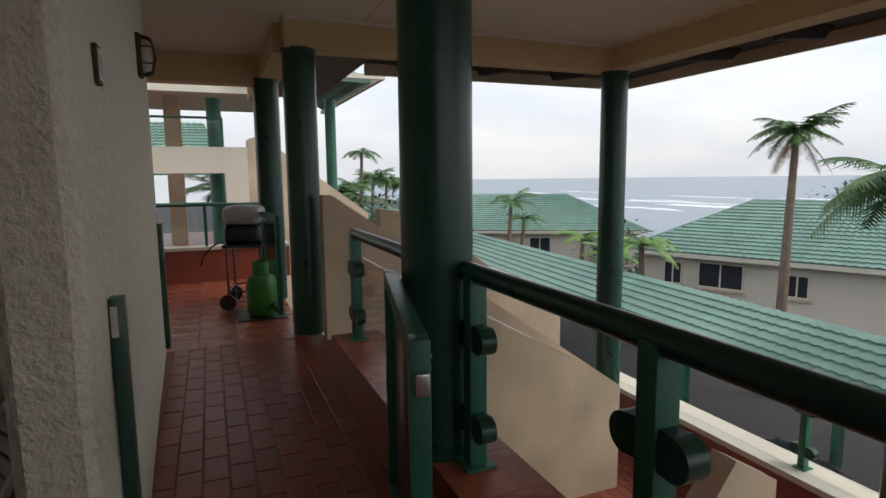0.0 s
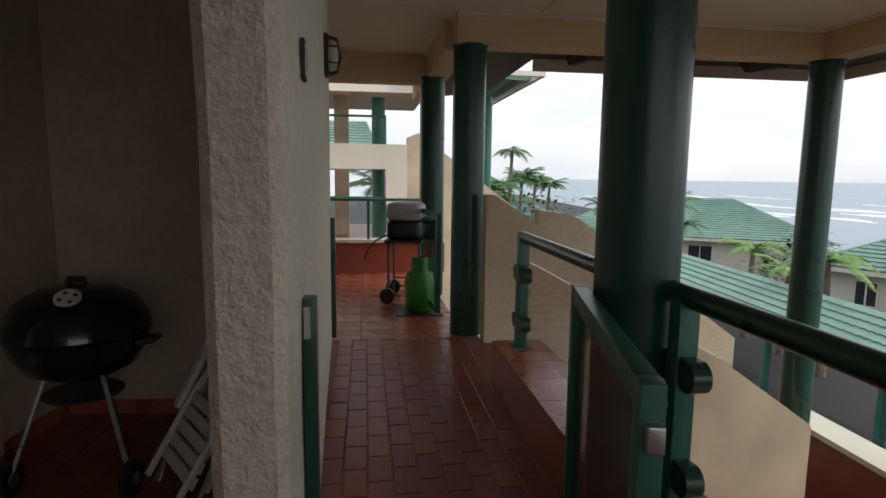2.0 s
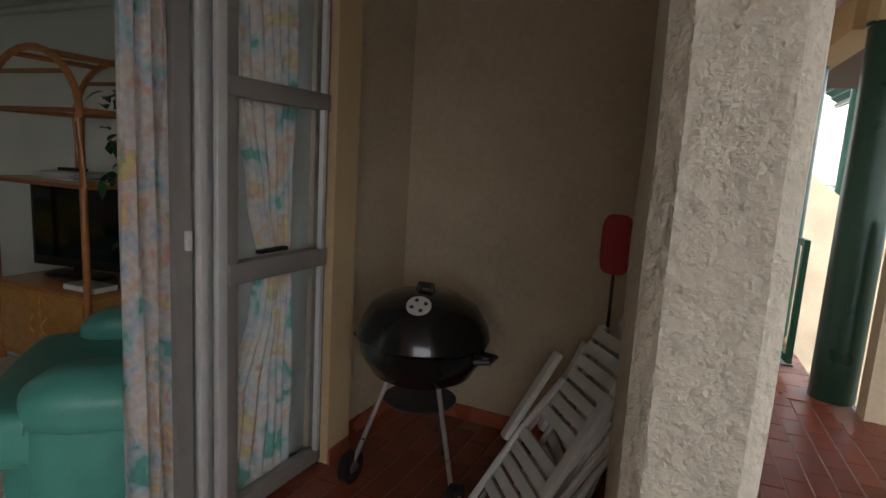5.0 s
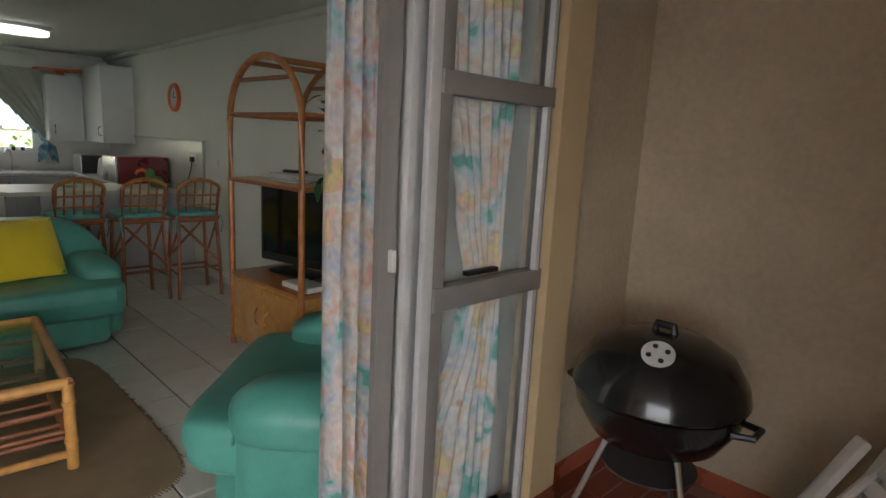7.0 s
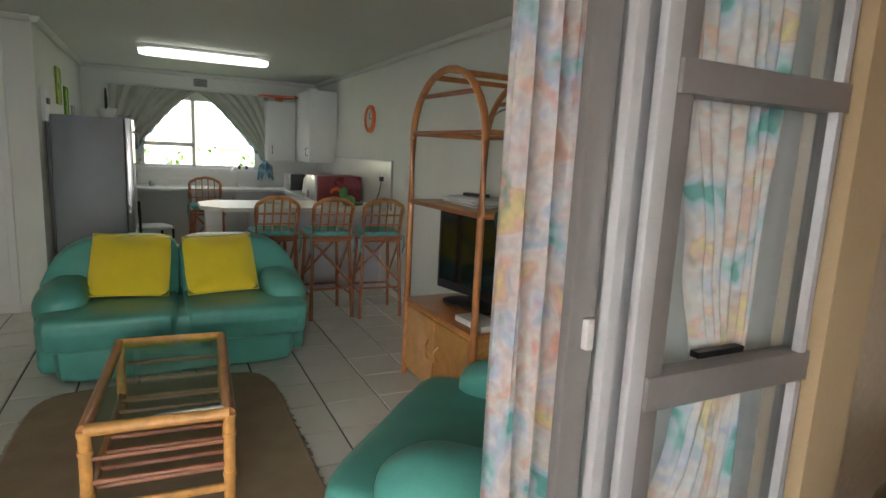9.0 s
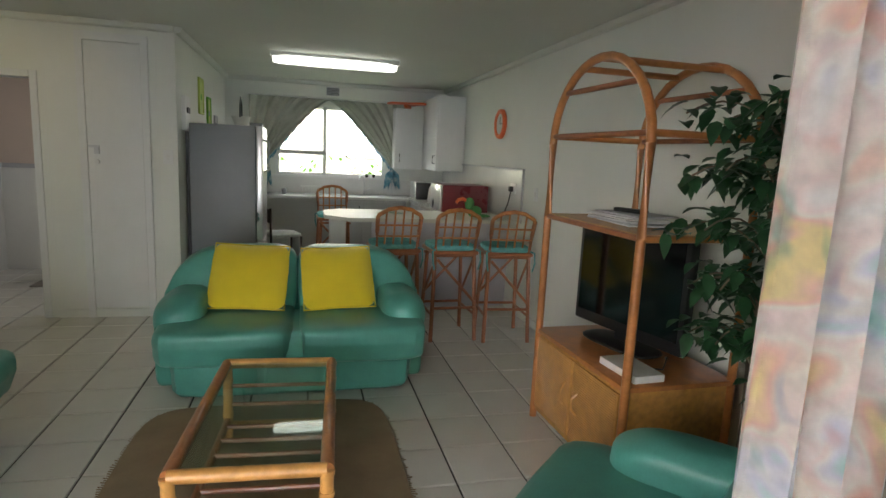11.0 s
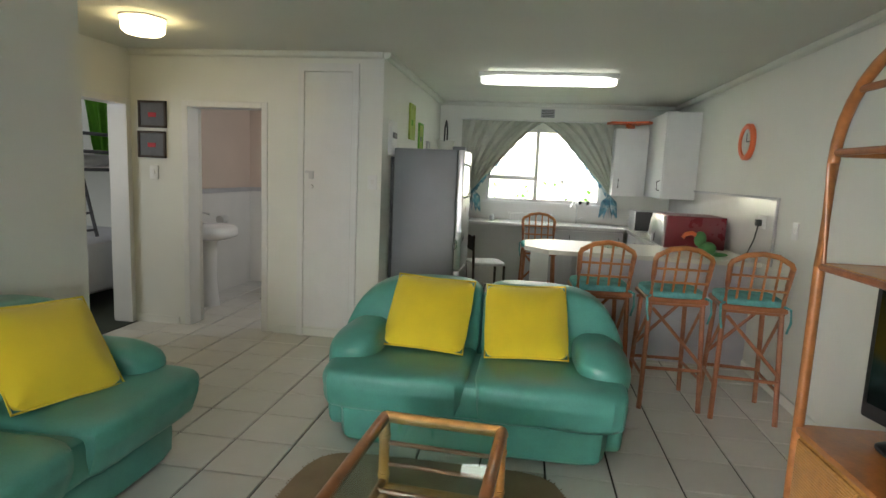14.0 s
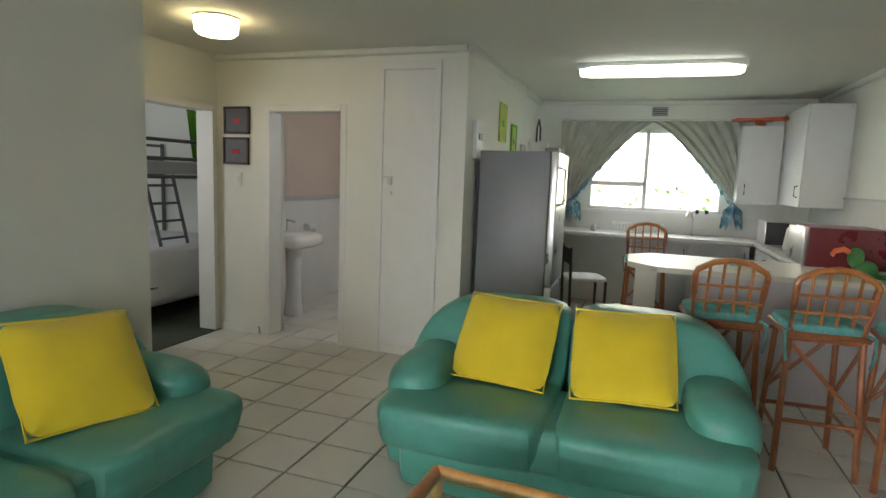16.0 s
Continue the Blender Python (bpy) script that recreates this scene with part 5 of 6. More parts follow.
def stool(at, turn, label, first=None):
    if first:
        return copy_thing(first, pose(*at, 0, 0, turn))
    ob = thing("bar_stool", label, "bar stool", at, turn, "rattan stools at the bar")
    SH = 0.735
    for sx in (-1, 1):
        part("front_leg", rod(new_bm(), (0.18 * sx, -0.19, 0), (0.15 * sx, -0.15, SH), 0.016, seg=10), RATTAN_D, ob)
        part("back_leg", pipe(new_bm(), [(0.19 * sx, 0.21, 0), (0.165 * sx, 0.16, SH), (0.17 * sx, 0.20, 0.90), (0.175 * sx, 0.235, 1.01)], 0.017, 10), RATTAN_D, ob)
        part("side_rung", rod(new_bm(), (0.176 * sx, -0.18, 0.22), (0.183 * sx, 0.19, 0.22), 0.011, seg=8), RATTAN_D, ob)
        part("brace", rod(new_bm(), (0.17 * sx, -0.185, 0.30), (0.16 * sx, 0.165, 0.68), 0.011, seg=8), RATTAN_D, ob)
    part("brace", rod(new_bm(), (0.15, 0.18, 0.68), (-0.17, 0.205, 0.33), 0.012, seg=8), RATTAN_D, ob)
    part("brace", rod(new_bm(), (-0.15, -0.165, 0.68), (0.17, -0.175, 0.33), 0.012, seg=8), RATTAN_D, ob)
    for y, z in ((-0.18, 0.24), (0.2, 0.28), (-0.16, 0.69), (0.165, 0.71)):
        part("rung", rod(new_bm(), (-0.18, y, z), (0.18, y, z), 0.012, seg=8), RATTAN_D, ob)
    part("seat_frame", pipe(new_bm(), [(-0.18, -0.18, SH), (0.18, -0.18, SH), (0.18, 0.18, SH), (-0.18, 0.18, SH)], 0.018, 8, True), RATTAN_D, ob)
    part("seat", B(((-0.17, -0.17, SH - 0.005), (0.17, 0.17, SH + 0.01))), WEAVE, ob)
    part("top_rail", pipe(new_bm(), [(-0.178, 0.235, 1.005), (-0.165, 0.238, 1.035), (-0.09, 0.24, 1.078), (0, 0.24, 1.092), (0.09, 0.24, 1.078), (0.165, 0.238, 1.035), (0.178, 0.235, 1.005)], 0.017, 10), RATTAN, ob)
    for z in (0.86, 0.95):
        part("back_bar", rod(new_bm(), (-0.168, 0.20 + (z - 0.86) * 0.25, z), (0.168, 0.20 + (z - 0.86) * 0.25, z), 0.008, seg=8), RATTAN, ob)
    for x in (-0.105, -0.035, 0.035, 0.105):
        part("back_spindle", rod(new_bm(), (x, 0.165, SH + 0.03), (x, 0.24, 1.07), 0.008, seg=8), RATTAN, ob)
    cush = part("seat_pad", pad(new_bm(), (-0.19, -0.19, SH + 0.01), (0.19, 0.19, SH + 0.065), power=5, puff=0.2, seg=8), PAD, ob, "padded blue-green checked seat pad")
    for sx in (-1, 1):
        part("tie", pipe(new_bm(), [(0.17 * sx, 0.18, SH + 0.03), (0.2 * sx, 0.21, SH + 0.02), (0.2 * sx, 0.23, SH - 0.06), (0.185 * sx, 0.22, SH - 0.13)], 0.008, 6), PAD, cush)
    return ob


first_stool = stool((-5.98, 3.36, 0), -95, "red-brown rattan bar stool with a checked blue pad")
stool((-6.06, 2.90, 0), -88, "", first_stool)
stool((-6.13, 2.43, 0), -87, "", first_stool)
chair = copy_thing(first_stool, pose(-8.25, 2.05, -0.0, 0, 0, 92))
tagged(chair, "rattan bar stool on the far side of the bar")
low = thing("chair", "low dark kitchen chair with a pale seat", "chair", (-8.75, 1.45, 0), 200)
part("seat", pad(new_bm(), (-0.2, -0.2, 0.44), (0.2, 0.2, 0.49), power=5), PAPER, low)
for sx in (-1, 1):
    part("leg", rod(new_bm(), (0.18 * sx, -0.18, 0), (0.18 * sx, -0.18, 0.45), 0.015), DARKWOOD, low)
    part("leg", rod(new_bm(), (0.18 * sx, 0.18, 0), (0.18 * sx, 0.2, 0.8), 0.015), DARKWOOD, low)
part("backrest", B(((-0.18, 0.185, 0.62), (0.18, 0.205, 0.78))), DARKWOOD, low)

# lamps on the ceiling
tl = thing("tube_lamp", "lit fluorescent ceiling batten", "ceiling lamp", (-7.6, 2.02, CZ))
part("housing", B(((-0.06, -0.64, -0.05), (0.06, 0.64, 0.0)), bevel=0.006), CUPB, tl)
bm = pad(new_bm(), (-0.065, -0.62, -0.11), (0.065, 0.62, -0.03), power=8)
part("diffuser", bm, TUBE, tl, "glowing white diffuser")
dl = thing("ceiling_lamp", "lit round cream glass ceiling lamp", "ceiling lamp", (-5.75, -0.76, CZ))
part("shade", lathe(new_bm(), [(0.11, -0.11), (0.135, -0.09), (0.14, -0.02), (0.12, -0.004)], 28), DOME, dl, "glowing cream glass shade")
part("rim", lathe(new_bm(), [(0.12, -0.012), (0.15, -0.012), (0.15, 0.0), (0.12, 0.0)], 28), CUPB, dl)

# pictures, panel
def picture(at, turn, w, h, frame_mat, inner, mark, label, group=""):
    ob = thing("picture", label, "picture", at, turn, group)
    part("frame", B(((-w / 2, -0.02, -h / 2), (-w / 2 + 0.02, 0, h / 2)), ((w / 2 - 0.02, -0.02, -h / 2), (w / 2, 0, h / 2)), ((-w / 2, -0.02, -h / 2), (w / 2, 0, -h / 2 + 0.02)), ((-w / 2, -0.02, h / 2 - 0.02), (w / 2, 0, h / 2)), bevel=0.003), frame_mat, ob)
    part("print", B(((-w / 2 + 0.02, -0.012, -h / 2 + 0.02), (w / 2 - 0.02, -0.006, h / 2 - 0.02))), inner, ob)
    if mark:
        part("motif", B(((-w * 0.14, -0.015, -h * 0.10), (w * 0.14, -0.012, h * 0.06))), mark, ob)
    return ob


DARKPRINT = mat("dark_grey_print", (0.07, 0.07, 0.075), 0.5, vary=0.2, scale=12, bump=0)
picture((-6.797, -1.44, 1.90), 90, 0.27, 0.235, DARKWOOD, DARKPRINT, DARKRED, "small dark framed print with a red motif", "dark prints in the passage")
picture((-6.797, -1.45, 1.635), 90, 0.27, 0.235, DARKWOOD, DARKPRINT, DARKRED, "small dark framed print with a red motif", "dark prints in the passage")
LIME = mat("lime_print", (0.36, 0.46, 0.08), 0.6, vary=0.3, scale=9, bump=0)
picture((-7.95, 0.662, 2.0), 180, 0.26, 0.36, LIME, LIME, BLIND, "unframed lime green canvas on the kitchen wall")
picture((-8.45, 0.662, 1.86), 180, 0.24, 0.34, BLIND, LIME, GREEN, "green leaf canvas on the kitchen wall")
picture((-8.95, 0.662, 1.76), 180, 0.2, 0.2, GREYFRONT, PAPER, BLACK, "small grey canvas on the kitchen wall")
db = thing("fuse_box", "white fuse box with a row of dark switches", "fuse box", (-7.10, 0.66, 1.78), 0)
part("case", B(((-0.1, 0, -0.15), (0.1, 0.035, 0.15)), bevel=0.006), CUPB, db)
part("switch_row", B(((-0.06, 0.035, 0.0), (0.06, 0.045, 0.05))), BLACK, db, "dark breaker switches")

# bathroom fittings
basin = thing("washbasin", "white ceramic pedestal basin", "washbasin", (-7.55, -1.36, 0))
part("bowl", pad(new_bm(), (-0.27, -0.22, 0.70), (0.27, 0.26, 0.87), power=3), CERAMIC, basin)
part("pedestal", lathe(new_bm(), [(0.10, 0), (0.075, 0.3), (0.085, 0.74)], 20), CERAMIC, basin)
part("tap", pipe(new_bm(), [(-0.1, -0.15, 0.86), (-0.1, -0.15, 0.97), (-0.1, -0.05, 0.95)], 0.012), STEEL, basin)
wc = thing("toilet", "white toilet with a dark wooden seat", "toilet", (-8.2, -0.72, 0))
part("bowl", lathe(new_bm(), [(0.12, 0), (0.10, 0.12), (0.17, 0.36), (0.19, 0.40)], 24), CERAMIC, wc)
part("seat", lathe(new_bm(), [(0.19, 0.402), (0.2, 0.41), (0.2, 0.43), (0.05, 0.44)], 24), DARKWOOD, wc, "dark brown wooden seat")
mirror = solid("bathroom_mirror", B(((-7.75, -1.592, 1.35), (-7.45, -1.58, 1.85))), STEEL, "small mirror above the basin", "mirror")
roll = solid("toilet_roll", rod(new_bm(), (-8.2, -1.55, 0.85), (-8.08, -1.55, 0.85), 0.05, seg=18), PAPER, "white toilet roll on the tiled wall", "toilet roll")
mat_ = solid("bath_mat", B(((-8.5, -1.0, 0.0), (-7.95, -0.5, 0.012)), bevel=0.004), mat("grey_mat", (0.24, 0.22, 0.2), 0.95, bump=0.15), "grey bath mat on the floor", "bath mat")
leaf_ = thing("door_2", "open white bathroom door leaf with a black handle", "door", (-6.96, -1.10, 0.01), 221)
tagged(leaf_, kind="structure")
part("door_leaf", B(((0, -0.02, 0), (0.68, 0.02, 1.96)), bevel=0.003), CUPB, leaf_)
part("door_handle", pipe(new_bm(), [(0.63, 0.02, 1.02), (0.63, 0.06, 1.02), (0.53, 0.06, 1.02)], 0.009), BLACK, leaf_)

# bunk bed in the bedroom
bunk = thing("bunk_bed", "grey steel bunk bed with white bedding", "bunk bed", (-7.2, -2.95, 0))
for x in (-0.95, 0.95):
    for y in (-0.7, 0.7):
        part("post", rod(new_bm(), (x, y, 0), (x, y, 1.75), 0.022), GREYMETAL, bunk)
for z in (1.38, 1.55, 1.72, 0.35):
    for y in (-0.7, 0.7):
        part("rail", rod(new_bm(), (-0.95, y, z), (0.95, y, z), 0.017), GREYMETAL, bunk)
part("ladder", rod(rod(new_bm(), (0.35, 0.72, 1.4), (0.20, 0.745, 0.74), 0.016), (0.68, 0.72, 1.4), (0.53, 0.745, 0.74), 0.016), GREYMETAL, bunk)
for k in range(4):
    f = 0.1 + 0.25 * k
    part("rung", rod(new_bm(), (0.20 + 0.15 * f, 0.745 - 0.025 * f, 0.74 + 0.66 * f), (0.53 + 0.15 * f, 0.745 - 0.025 * f, 0.74 + 0.66 * f), 0.012), GREYMETAL, bunk)
part("lower_mattress", pad(new_bm(), (-0.92, -0.68, 0.14), (0.92, 0.72, 0.72), power=8), MATTRESS, bunk, "white made-up lower mattress")
part("upper_mattress", pad(new_bm(), (-0.92, -0.66, 1.40), (0.92, 0.66, 1.53), power=8), GREYFRONT, bunk, "grey upper mattress")
drape("curtain", ((-8.05, -2.6), (-8.05, -3.2)), 1.5, 2.2, 5, 0.03, BLIND, "bright green bedroom curtain pulled aside", 9, 0.5)
# fill lamp added to brighten the bedroom; no window is built here
bed_light = area_lamp("bedroom_window_sky", (-5.1, -3.2, 1.6), (-8, -3.2, 1.2), 1.4, 1.0, 1.2, (0.95, 0.97, 1.0))
# another added fill lamp, lifts the bathroom without any real source
bath_light = area_lamp("bathroom_window_sky", (-8.0, 0.33, 1.9), (-8.0, -1.4, 1.0), 0.6, 0.4, 0.5, (0.95, 0.97, 1.0))

# ---- patio things ----
grill = thing("kettle_grill", "black enamel kettle grill on three thin legs", "grill", (-1.36, 3.17, 0))
bowl = [(0.02, 0.49), (0.12, 0.50), (0.22, 0.55), (0.275, 0.64), (0.285, 0.70)]
part("bowl", lathe(new_bm(), bowl + [(0.29, 0.70), (0.27, 0.70)], 40), ENAMEL, grill)
lid = part("lid", lathe(new_bm(), [(0.292, 0.705), (0.297, 0.715), (0.285, 0.77), (0.235, 0.85), (0.15, 0.90), (0.05, 0.915), (0.002, 0.917)], 40), ENAMEL, grill)
part("lid_handle", pipe(new_bm(), [(-0.035, 0, 0.908), (-0.03, 0, 0.938), (0.03, 0, 0.938), (0.035, 0, 0.908)], 0.015), BLACK, lid)
vm = Matrix.Translation((0.055, -0.165, 0.886)) @ Vector((0.22, -0.62, 1.0)).to_track_quat("Z", "Y").to_matrix().to_4x4()
part("vent_disc", lathe(new_bm(), [(0.001, 0.0), (0.052, 0.0), (0.052, 0.006), (0.001, 0.006)], 24, vm), PAPER, lid, "round aluminium vent disc")
for k in range(4):
    a = math.pi * k / 2 + 0.4
    part("vent_hole", rod(new_bm(), vm @ Vector((0.03 * math.cos(a), 0.03 * math.sin(a), 0.004)), vm @ Vector((0.03 * math.cos(a), 0.03 * math.sin(a), 0.0085)), 0.009), BLACK, lid)
for s in (-1, 1):
    part("side_handle", pipe(new_bm(), [(0.27 * s, -0.06, 0.66), (0.33 * s, -0.04, 0.665), (0.33 * s, 0.04, 0.665), (0.27 * s, 0.06, 0.66)], 0.012), BLACK, grill)
for k, a in enumerate((210, 330, 90)):
    c, s_ = math.cos(radians(a)), math.sin(radians(a))
    part("leg", rod(new_bm(), (0.14 * c, 0.14 * s_, 0.52), (0.30 * c, 0.30 * s_, 0.03 if k == 2 else 0.06), 0.011), STEEL if k != 2 else GREYMETAL, grill)
    if k != 2:
        w = part("wheel", rod(new_bm(), (0.30 * c - 0.02, 0.30 * s_, 0.075), (0.30 * c + 0.02, 0.30 * s_, 0.075), 0.075, seg=24), BLACK, grill)
        part("hub", rod(new_bm(), (0.30 * c - 0.024, 0.30 * s_, 0.075), (0.30 * c + 0.024, 0.30 * s_, 0.075), 0.03, seg=16), STEEL, w)
    else:
        part("foot", rod(new_bm(), (0.30 * c, 0.30 * s_, 0), (0.30 * c, 0.30 * s_, 0.04), 0.014), BLACK, grill)
part("ash_plate", lathe(new_bm(), [(0.002, 0.40), (0.16, 0.41), (0.165, 0.42), (0.002, 0.405)], 28), GREYMETAL, grill, "dull grey ash catcher plate")


def folded_chair(at, turn, lean):
    ob = thing("folding_chair", "white plastic folding chair leaning folded in the alcove", "folding chair", group="folded garden chairs")
    ob.matrix_basis = pose(*at, lean, 0, turn)
    for sx in (-1, 1):
        part("leg", pipe(new_bm(), [(0.22 * sx, 0, 0.02), (0.225 * sx, -0.02, 0.3), (0.22 * sx, 0.02, 0.62), (0.2 * sx, 0.03, 0.98)], 0.018, 8), WPLASTIC, ob)
        part("arm", B(((0.22 * sx - 0.025, -0.09, 0.35), (0.22 * sx + 0.025, -0.06, 0.78)), bevel=0.01), WPLASTIC, ob)
        part("rear_leg", pipe(new_bm(), [(0.18 * sx, -0.07, 0.05), (0.19 * sx, -0.05, 0.4), (0.2 * sx, 0.0, 0.7)], 0.015, 8), WPLASTIC, ob)
    for k in range(7):
        part("slat", B(((-0.2, 0.0, 0.52 + 0.065 * k), (0.2, 0.02, 0.57 + 0.065 * k)), bevel=0.005), WPLASTIC, ob)
    for k in range(5):
        part("slat", B(((-0.19, -0.05, 0.14 + 0.065 * k), (0.19, -0.03, 0.19 + 0.065 * k)), bevel=0.005), WPLASTIC, ob)
    return ob


folded_chair((-0.90, 2.92, 0.0), -52, -30)
folded_chair((-0.78, 3.08, 0.0), -62, -22)
folded_chair((-0.68, 3.34, 0.0), -70, -13)
red = thing("fly_swatter", "faded red flat paddle hanging on the wall", "swatter", (-0.68, 3.89, 0))
part("blade", pad(new_bm(), (-0.075, -0.02, 0.97), (0.075, 0.0, 1.27), power=4), DARKRED, red)
part("rod", rod(new_bm(), (0, -0.01, 0.60), (0, -0.01, 0.97), 0.008), DARKWOOD, red)

# gas grill and bottle further along
bbq = thing("gas_grill", "grey-lidded gas grill on a black trolley", "grill")
bbq.matrix_basis = WM @ pose(0.62, 7.0, 0, 0, 0, -100)
part("lid", pad(new_bm(), (-0.28, -0.22, 0.90), (0.28, 0.22, 1.12), power=3.5), GREYFRONT, bbq, "dull grey domed lid")
part("body", pad(new_bm(), (-0.27, -0.2, 0.70), (0.27, 0.2, 0.92), power=6), BLACK, bbq)
part("shelf", B(((-0.36, -0.2, 0.68), (0.36, 0.2, 0.71))), BLACK, bbq)
for x in (-0.25, 0.25):
    for y in (-0.17, 0.17):
        part("leg", rod(new_bm(), (x, y, 0.0), (x, y, 0.7), 0.014), GREYMETAL, bbq)
for x in (-0.27, 0.27):
    part("wheel", rod(new_bm(), (x - 0.02, -0.18, 0.085), (x + 0.02, -0.18, 0.085), 0.085, seg=20), BLACK, bbq)
part("rack", pipe(new_bm(), [(-0.25, -0.17, 0.2), (0.25, -0.17, 0.2), (0.25, 0.17, 0.2), (-0.25, 0.17, 0.2)], 0.008, 6, True), GREYMETAL, bbq)
part("hose", pipe(new_bm(), [(0.2, -0.2, 0.75), (0.35, -0.3, 0.7), (0.4, -0.38, 0.6), (0.32, -0.42, 0.5)], 0.01, 6), BLACK, bbq)
gas = thing("gas_bottle", "green gas bottle with a handle collar on a mat", "gas bottle")
gas.matrix_basis = WM @ pose(0.72, 6.42, 0.012)
part("cylinder", lathe(new_bm(), [(0.13, 0), (0.15, 0.04), (0.155, 0.30), (0.13, 0.39), (0.05, 0.43)], 28), GASGREEN, gas)
part("collar", lathe(new_bm(), [(0.085, 0.39), (0.085, 0.55), (0.078, 0.55), (0.078, 0.39)], 24, None, False), GASGREEN, gas)
part("valve", rod(new_bm(), (0, 0, 0.42), (0, 0, 0.52), 0.02), STEEL, gas)
gm = solid("door_mat", B(((0.46, 6.16, 0.0), (0.94, 6.68, 0.012)), bevel=0.004), BLACK, "black rubber mat under the gas bottle", "mat")
gm.matrix_basis = WM

# ---- far end of the block ----
far = thing("apartment_block", "stepped beige and green block beyond the walkway", "building")
far.matrix_basis = WM
part("beam", B(((-3.5, 13.0, 1.52), (0.6, 13.4, 2.05)), ((0.6, 13.0, 0.7), (1.05, 13.4, 2.05))), SOFFIT, far)
part("upper_slab", B(((-3.5, 12.5, 3.3), (1.6, 18, 3.5)), ((-3.5, 12.4, 3.05), (1.9, 12.7, 3.3))), SOFFIT, far)
part("wall", B(((-3.5, 17.6, -2.5), (-1.2, 18, 3.3)), ((-0.6, 15.0, -2.5), (-0.25, 15.3, 3.3))), BEIGE, far)
part("column", rod(rod(new_bm(), (0.45, 13.7, -2.5), (0.45, 13.7, 3.1), 0.15, seg=20), (3.1, 14.5, -2.5), (3.1, 14.5, 3.3), 0.13, seg=20), GREEN_L, far)
part("parapet", prism(new_bm(), [(1.05, -2.5), (1.05, 2.2), (1.3, 2.3), (3.6, 0.6), (3.6, -2.5)], 13.0, 13.3, "y"), BEIGE, far)
part("floor_slab", B(((-3.5, 9.4, -0.35), (1.05, 18, -0.1))), TERRA, far)
for z in (2.5, 0.75):
    part("handrail", rod(new_bm(), (-3.4, 13.2, z + 0.15), (0.6, 13.2, z + 0.15), 0.025), GREEN_L, far)
    part("pane", B(((-3.4, 13.19, z - 0.35), (0.6, 13.21, z + 0.1))), GLASS, far, "", False)
    for x in (-2.2, -0.8, 0.58):
        part("post", B(((x - 0.03, 13.17, z - 0.6), (x + 0.03, 13.23, z + 0.15))), GREEN_L, far)


def roof_sheet(bm, a, b, c, d, pitch=0.32, course=0.40):
    """Profiled roof tiles between an eave a-b and a ridge d-c, in courses."""
    a, b, c, d = (Vector(p) for p in (a, b, c, d))
    nu = max(2, min(260, int((b - a).length / pitch))) * 2
    nv = max(2, min(30, int((d - a).length / course)))
    nrm = (b - a).cross(d - a).normalized()
    for j in range(nv):
        f0, f1 = j / nv, (j + 1) / nv
        p0 = [bm.verts.new((a.lerp(d, f0)).lerp(b.lerp(c, f0), i / nu) + nrm * (0.07 + 0.045 * (i % 2))) for i in range(nu + 1)]
        p1 = [bm.verts.new((a.lerp(d, f1)).lerp(b.lerp(c, f1), i / nu) + nrm * (0.015 + 0.045 * (i % 2))) for i in range(nu + 1)]
        p2 = [bm.verts.new((a.lerp(d, f0)).lerp(b.lerp(c, f0), i / nu) - nrm * 0.05) for i in range(nu + 1)]
        for i in range(nu):
            bm.faces.new((p0[i], p0[i + 1], p1[i + 1], p1[i]))
            bm.faces.new((p2[i], p2[i + 1], p0[i + 1], p0[i]))
    return bm


part("roof", roof_sheet(roof_sheet(new_bm(), (1.0, 12.2, 3.5), (3.7, 12.9, 3.5), (2.6, 16, 4.6), (0.5, 16, 4.6)), (3.7, 12.9, 3.5), (3.7, 19, 3.5), (2.6, 19, 4.6), (2.6, 16, 4.6)), ROOF, far, "green tiled roof")
part("gutter", B(((0.9, 12.1, 3.42), (3.8, 12.2, 3.52)), ((3.7, 12.2, 3.42), (3.8, 19, 3.52))), SOFFIT, far)
part("far_roof", roof_sheet(new_bm(), (-3.0, 24, 1.6), (1.0, 24, 1.6), (0.2, 30, 4.0), (-3.0, 30, 4.0)), ROOF, far, "green tiled roof")

# ---- outside: carport, houses, palms, sea ----
port = thing("carport", "long carport roof of green tiles over dark parking", "carport")
tagged(part("roof", roof_sheet(new_bm(), (11.1, 36, -3.15), (11.1, 2, -3.15), (13.6, 2, -2.35), (13.6, 36, -2.35), 0.30, 0.34), ROOF, port, "green profiled roof tiles"), kind="stuff")
part("gutter", B(((10.98, 2, -3.28), (11.1, 36, -3.10))), SOFFIT, port)
part("ceiling", B(((11.2, 2, -3.42), (13.5, 36, -3.36))), DARKWOOD, port)
for k in range(8):
    part("post", B(((11.2, 4 + 4.4 * k, -5.6), (11.36, 4.16 + 4.4 * k, -3.2))), GREEN_L, port)
ground = setting("ground", B(((-60, -120, -5.9), (40, 160, -5.6))), ASPHALT, "dark asphalt yard")
prism_bm = prism(new_bm(), [(40, -5.7), (40, -6.5), (95, -24), (95, -30), (30, -30), (30, -5.7)], -160, 260, "y")
setting("hillside", prism_bm, GRASS, "green planted slope down to the sea")
setting("water", B(((90, -4500, -27), (4900, 4900, -26))), SEA, "grey-blue sea to the horizon")
bm = new_bm()
rnd = random.Random(21)
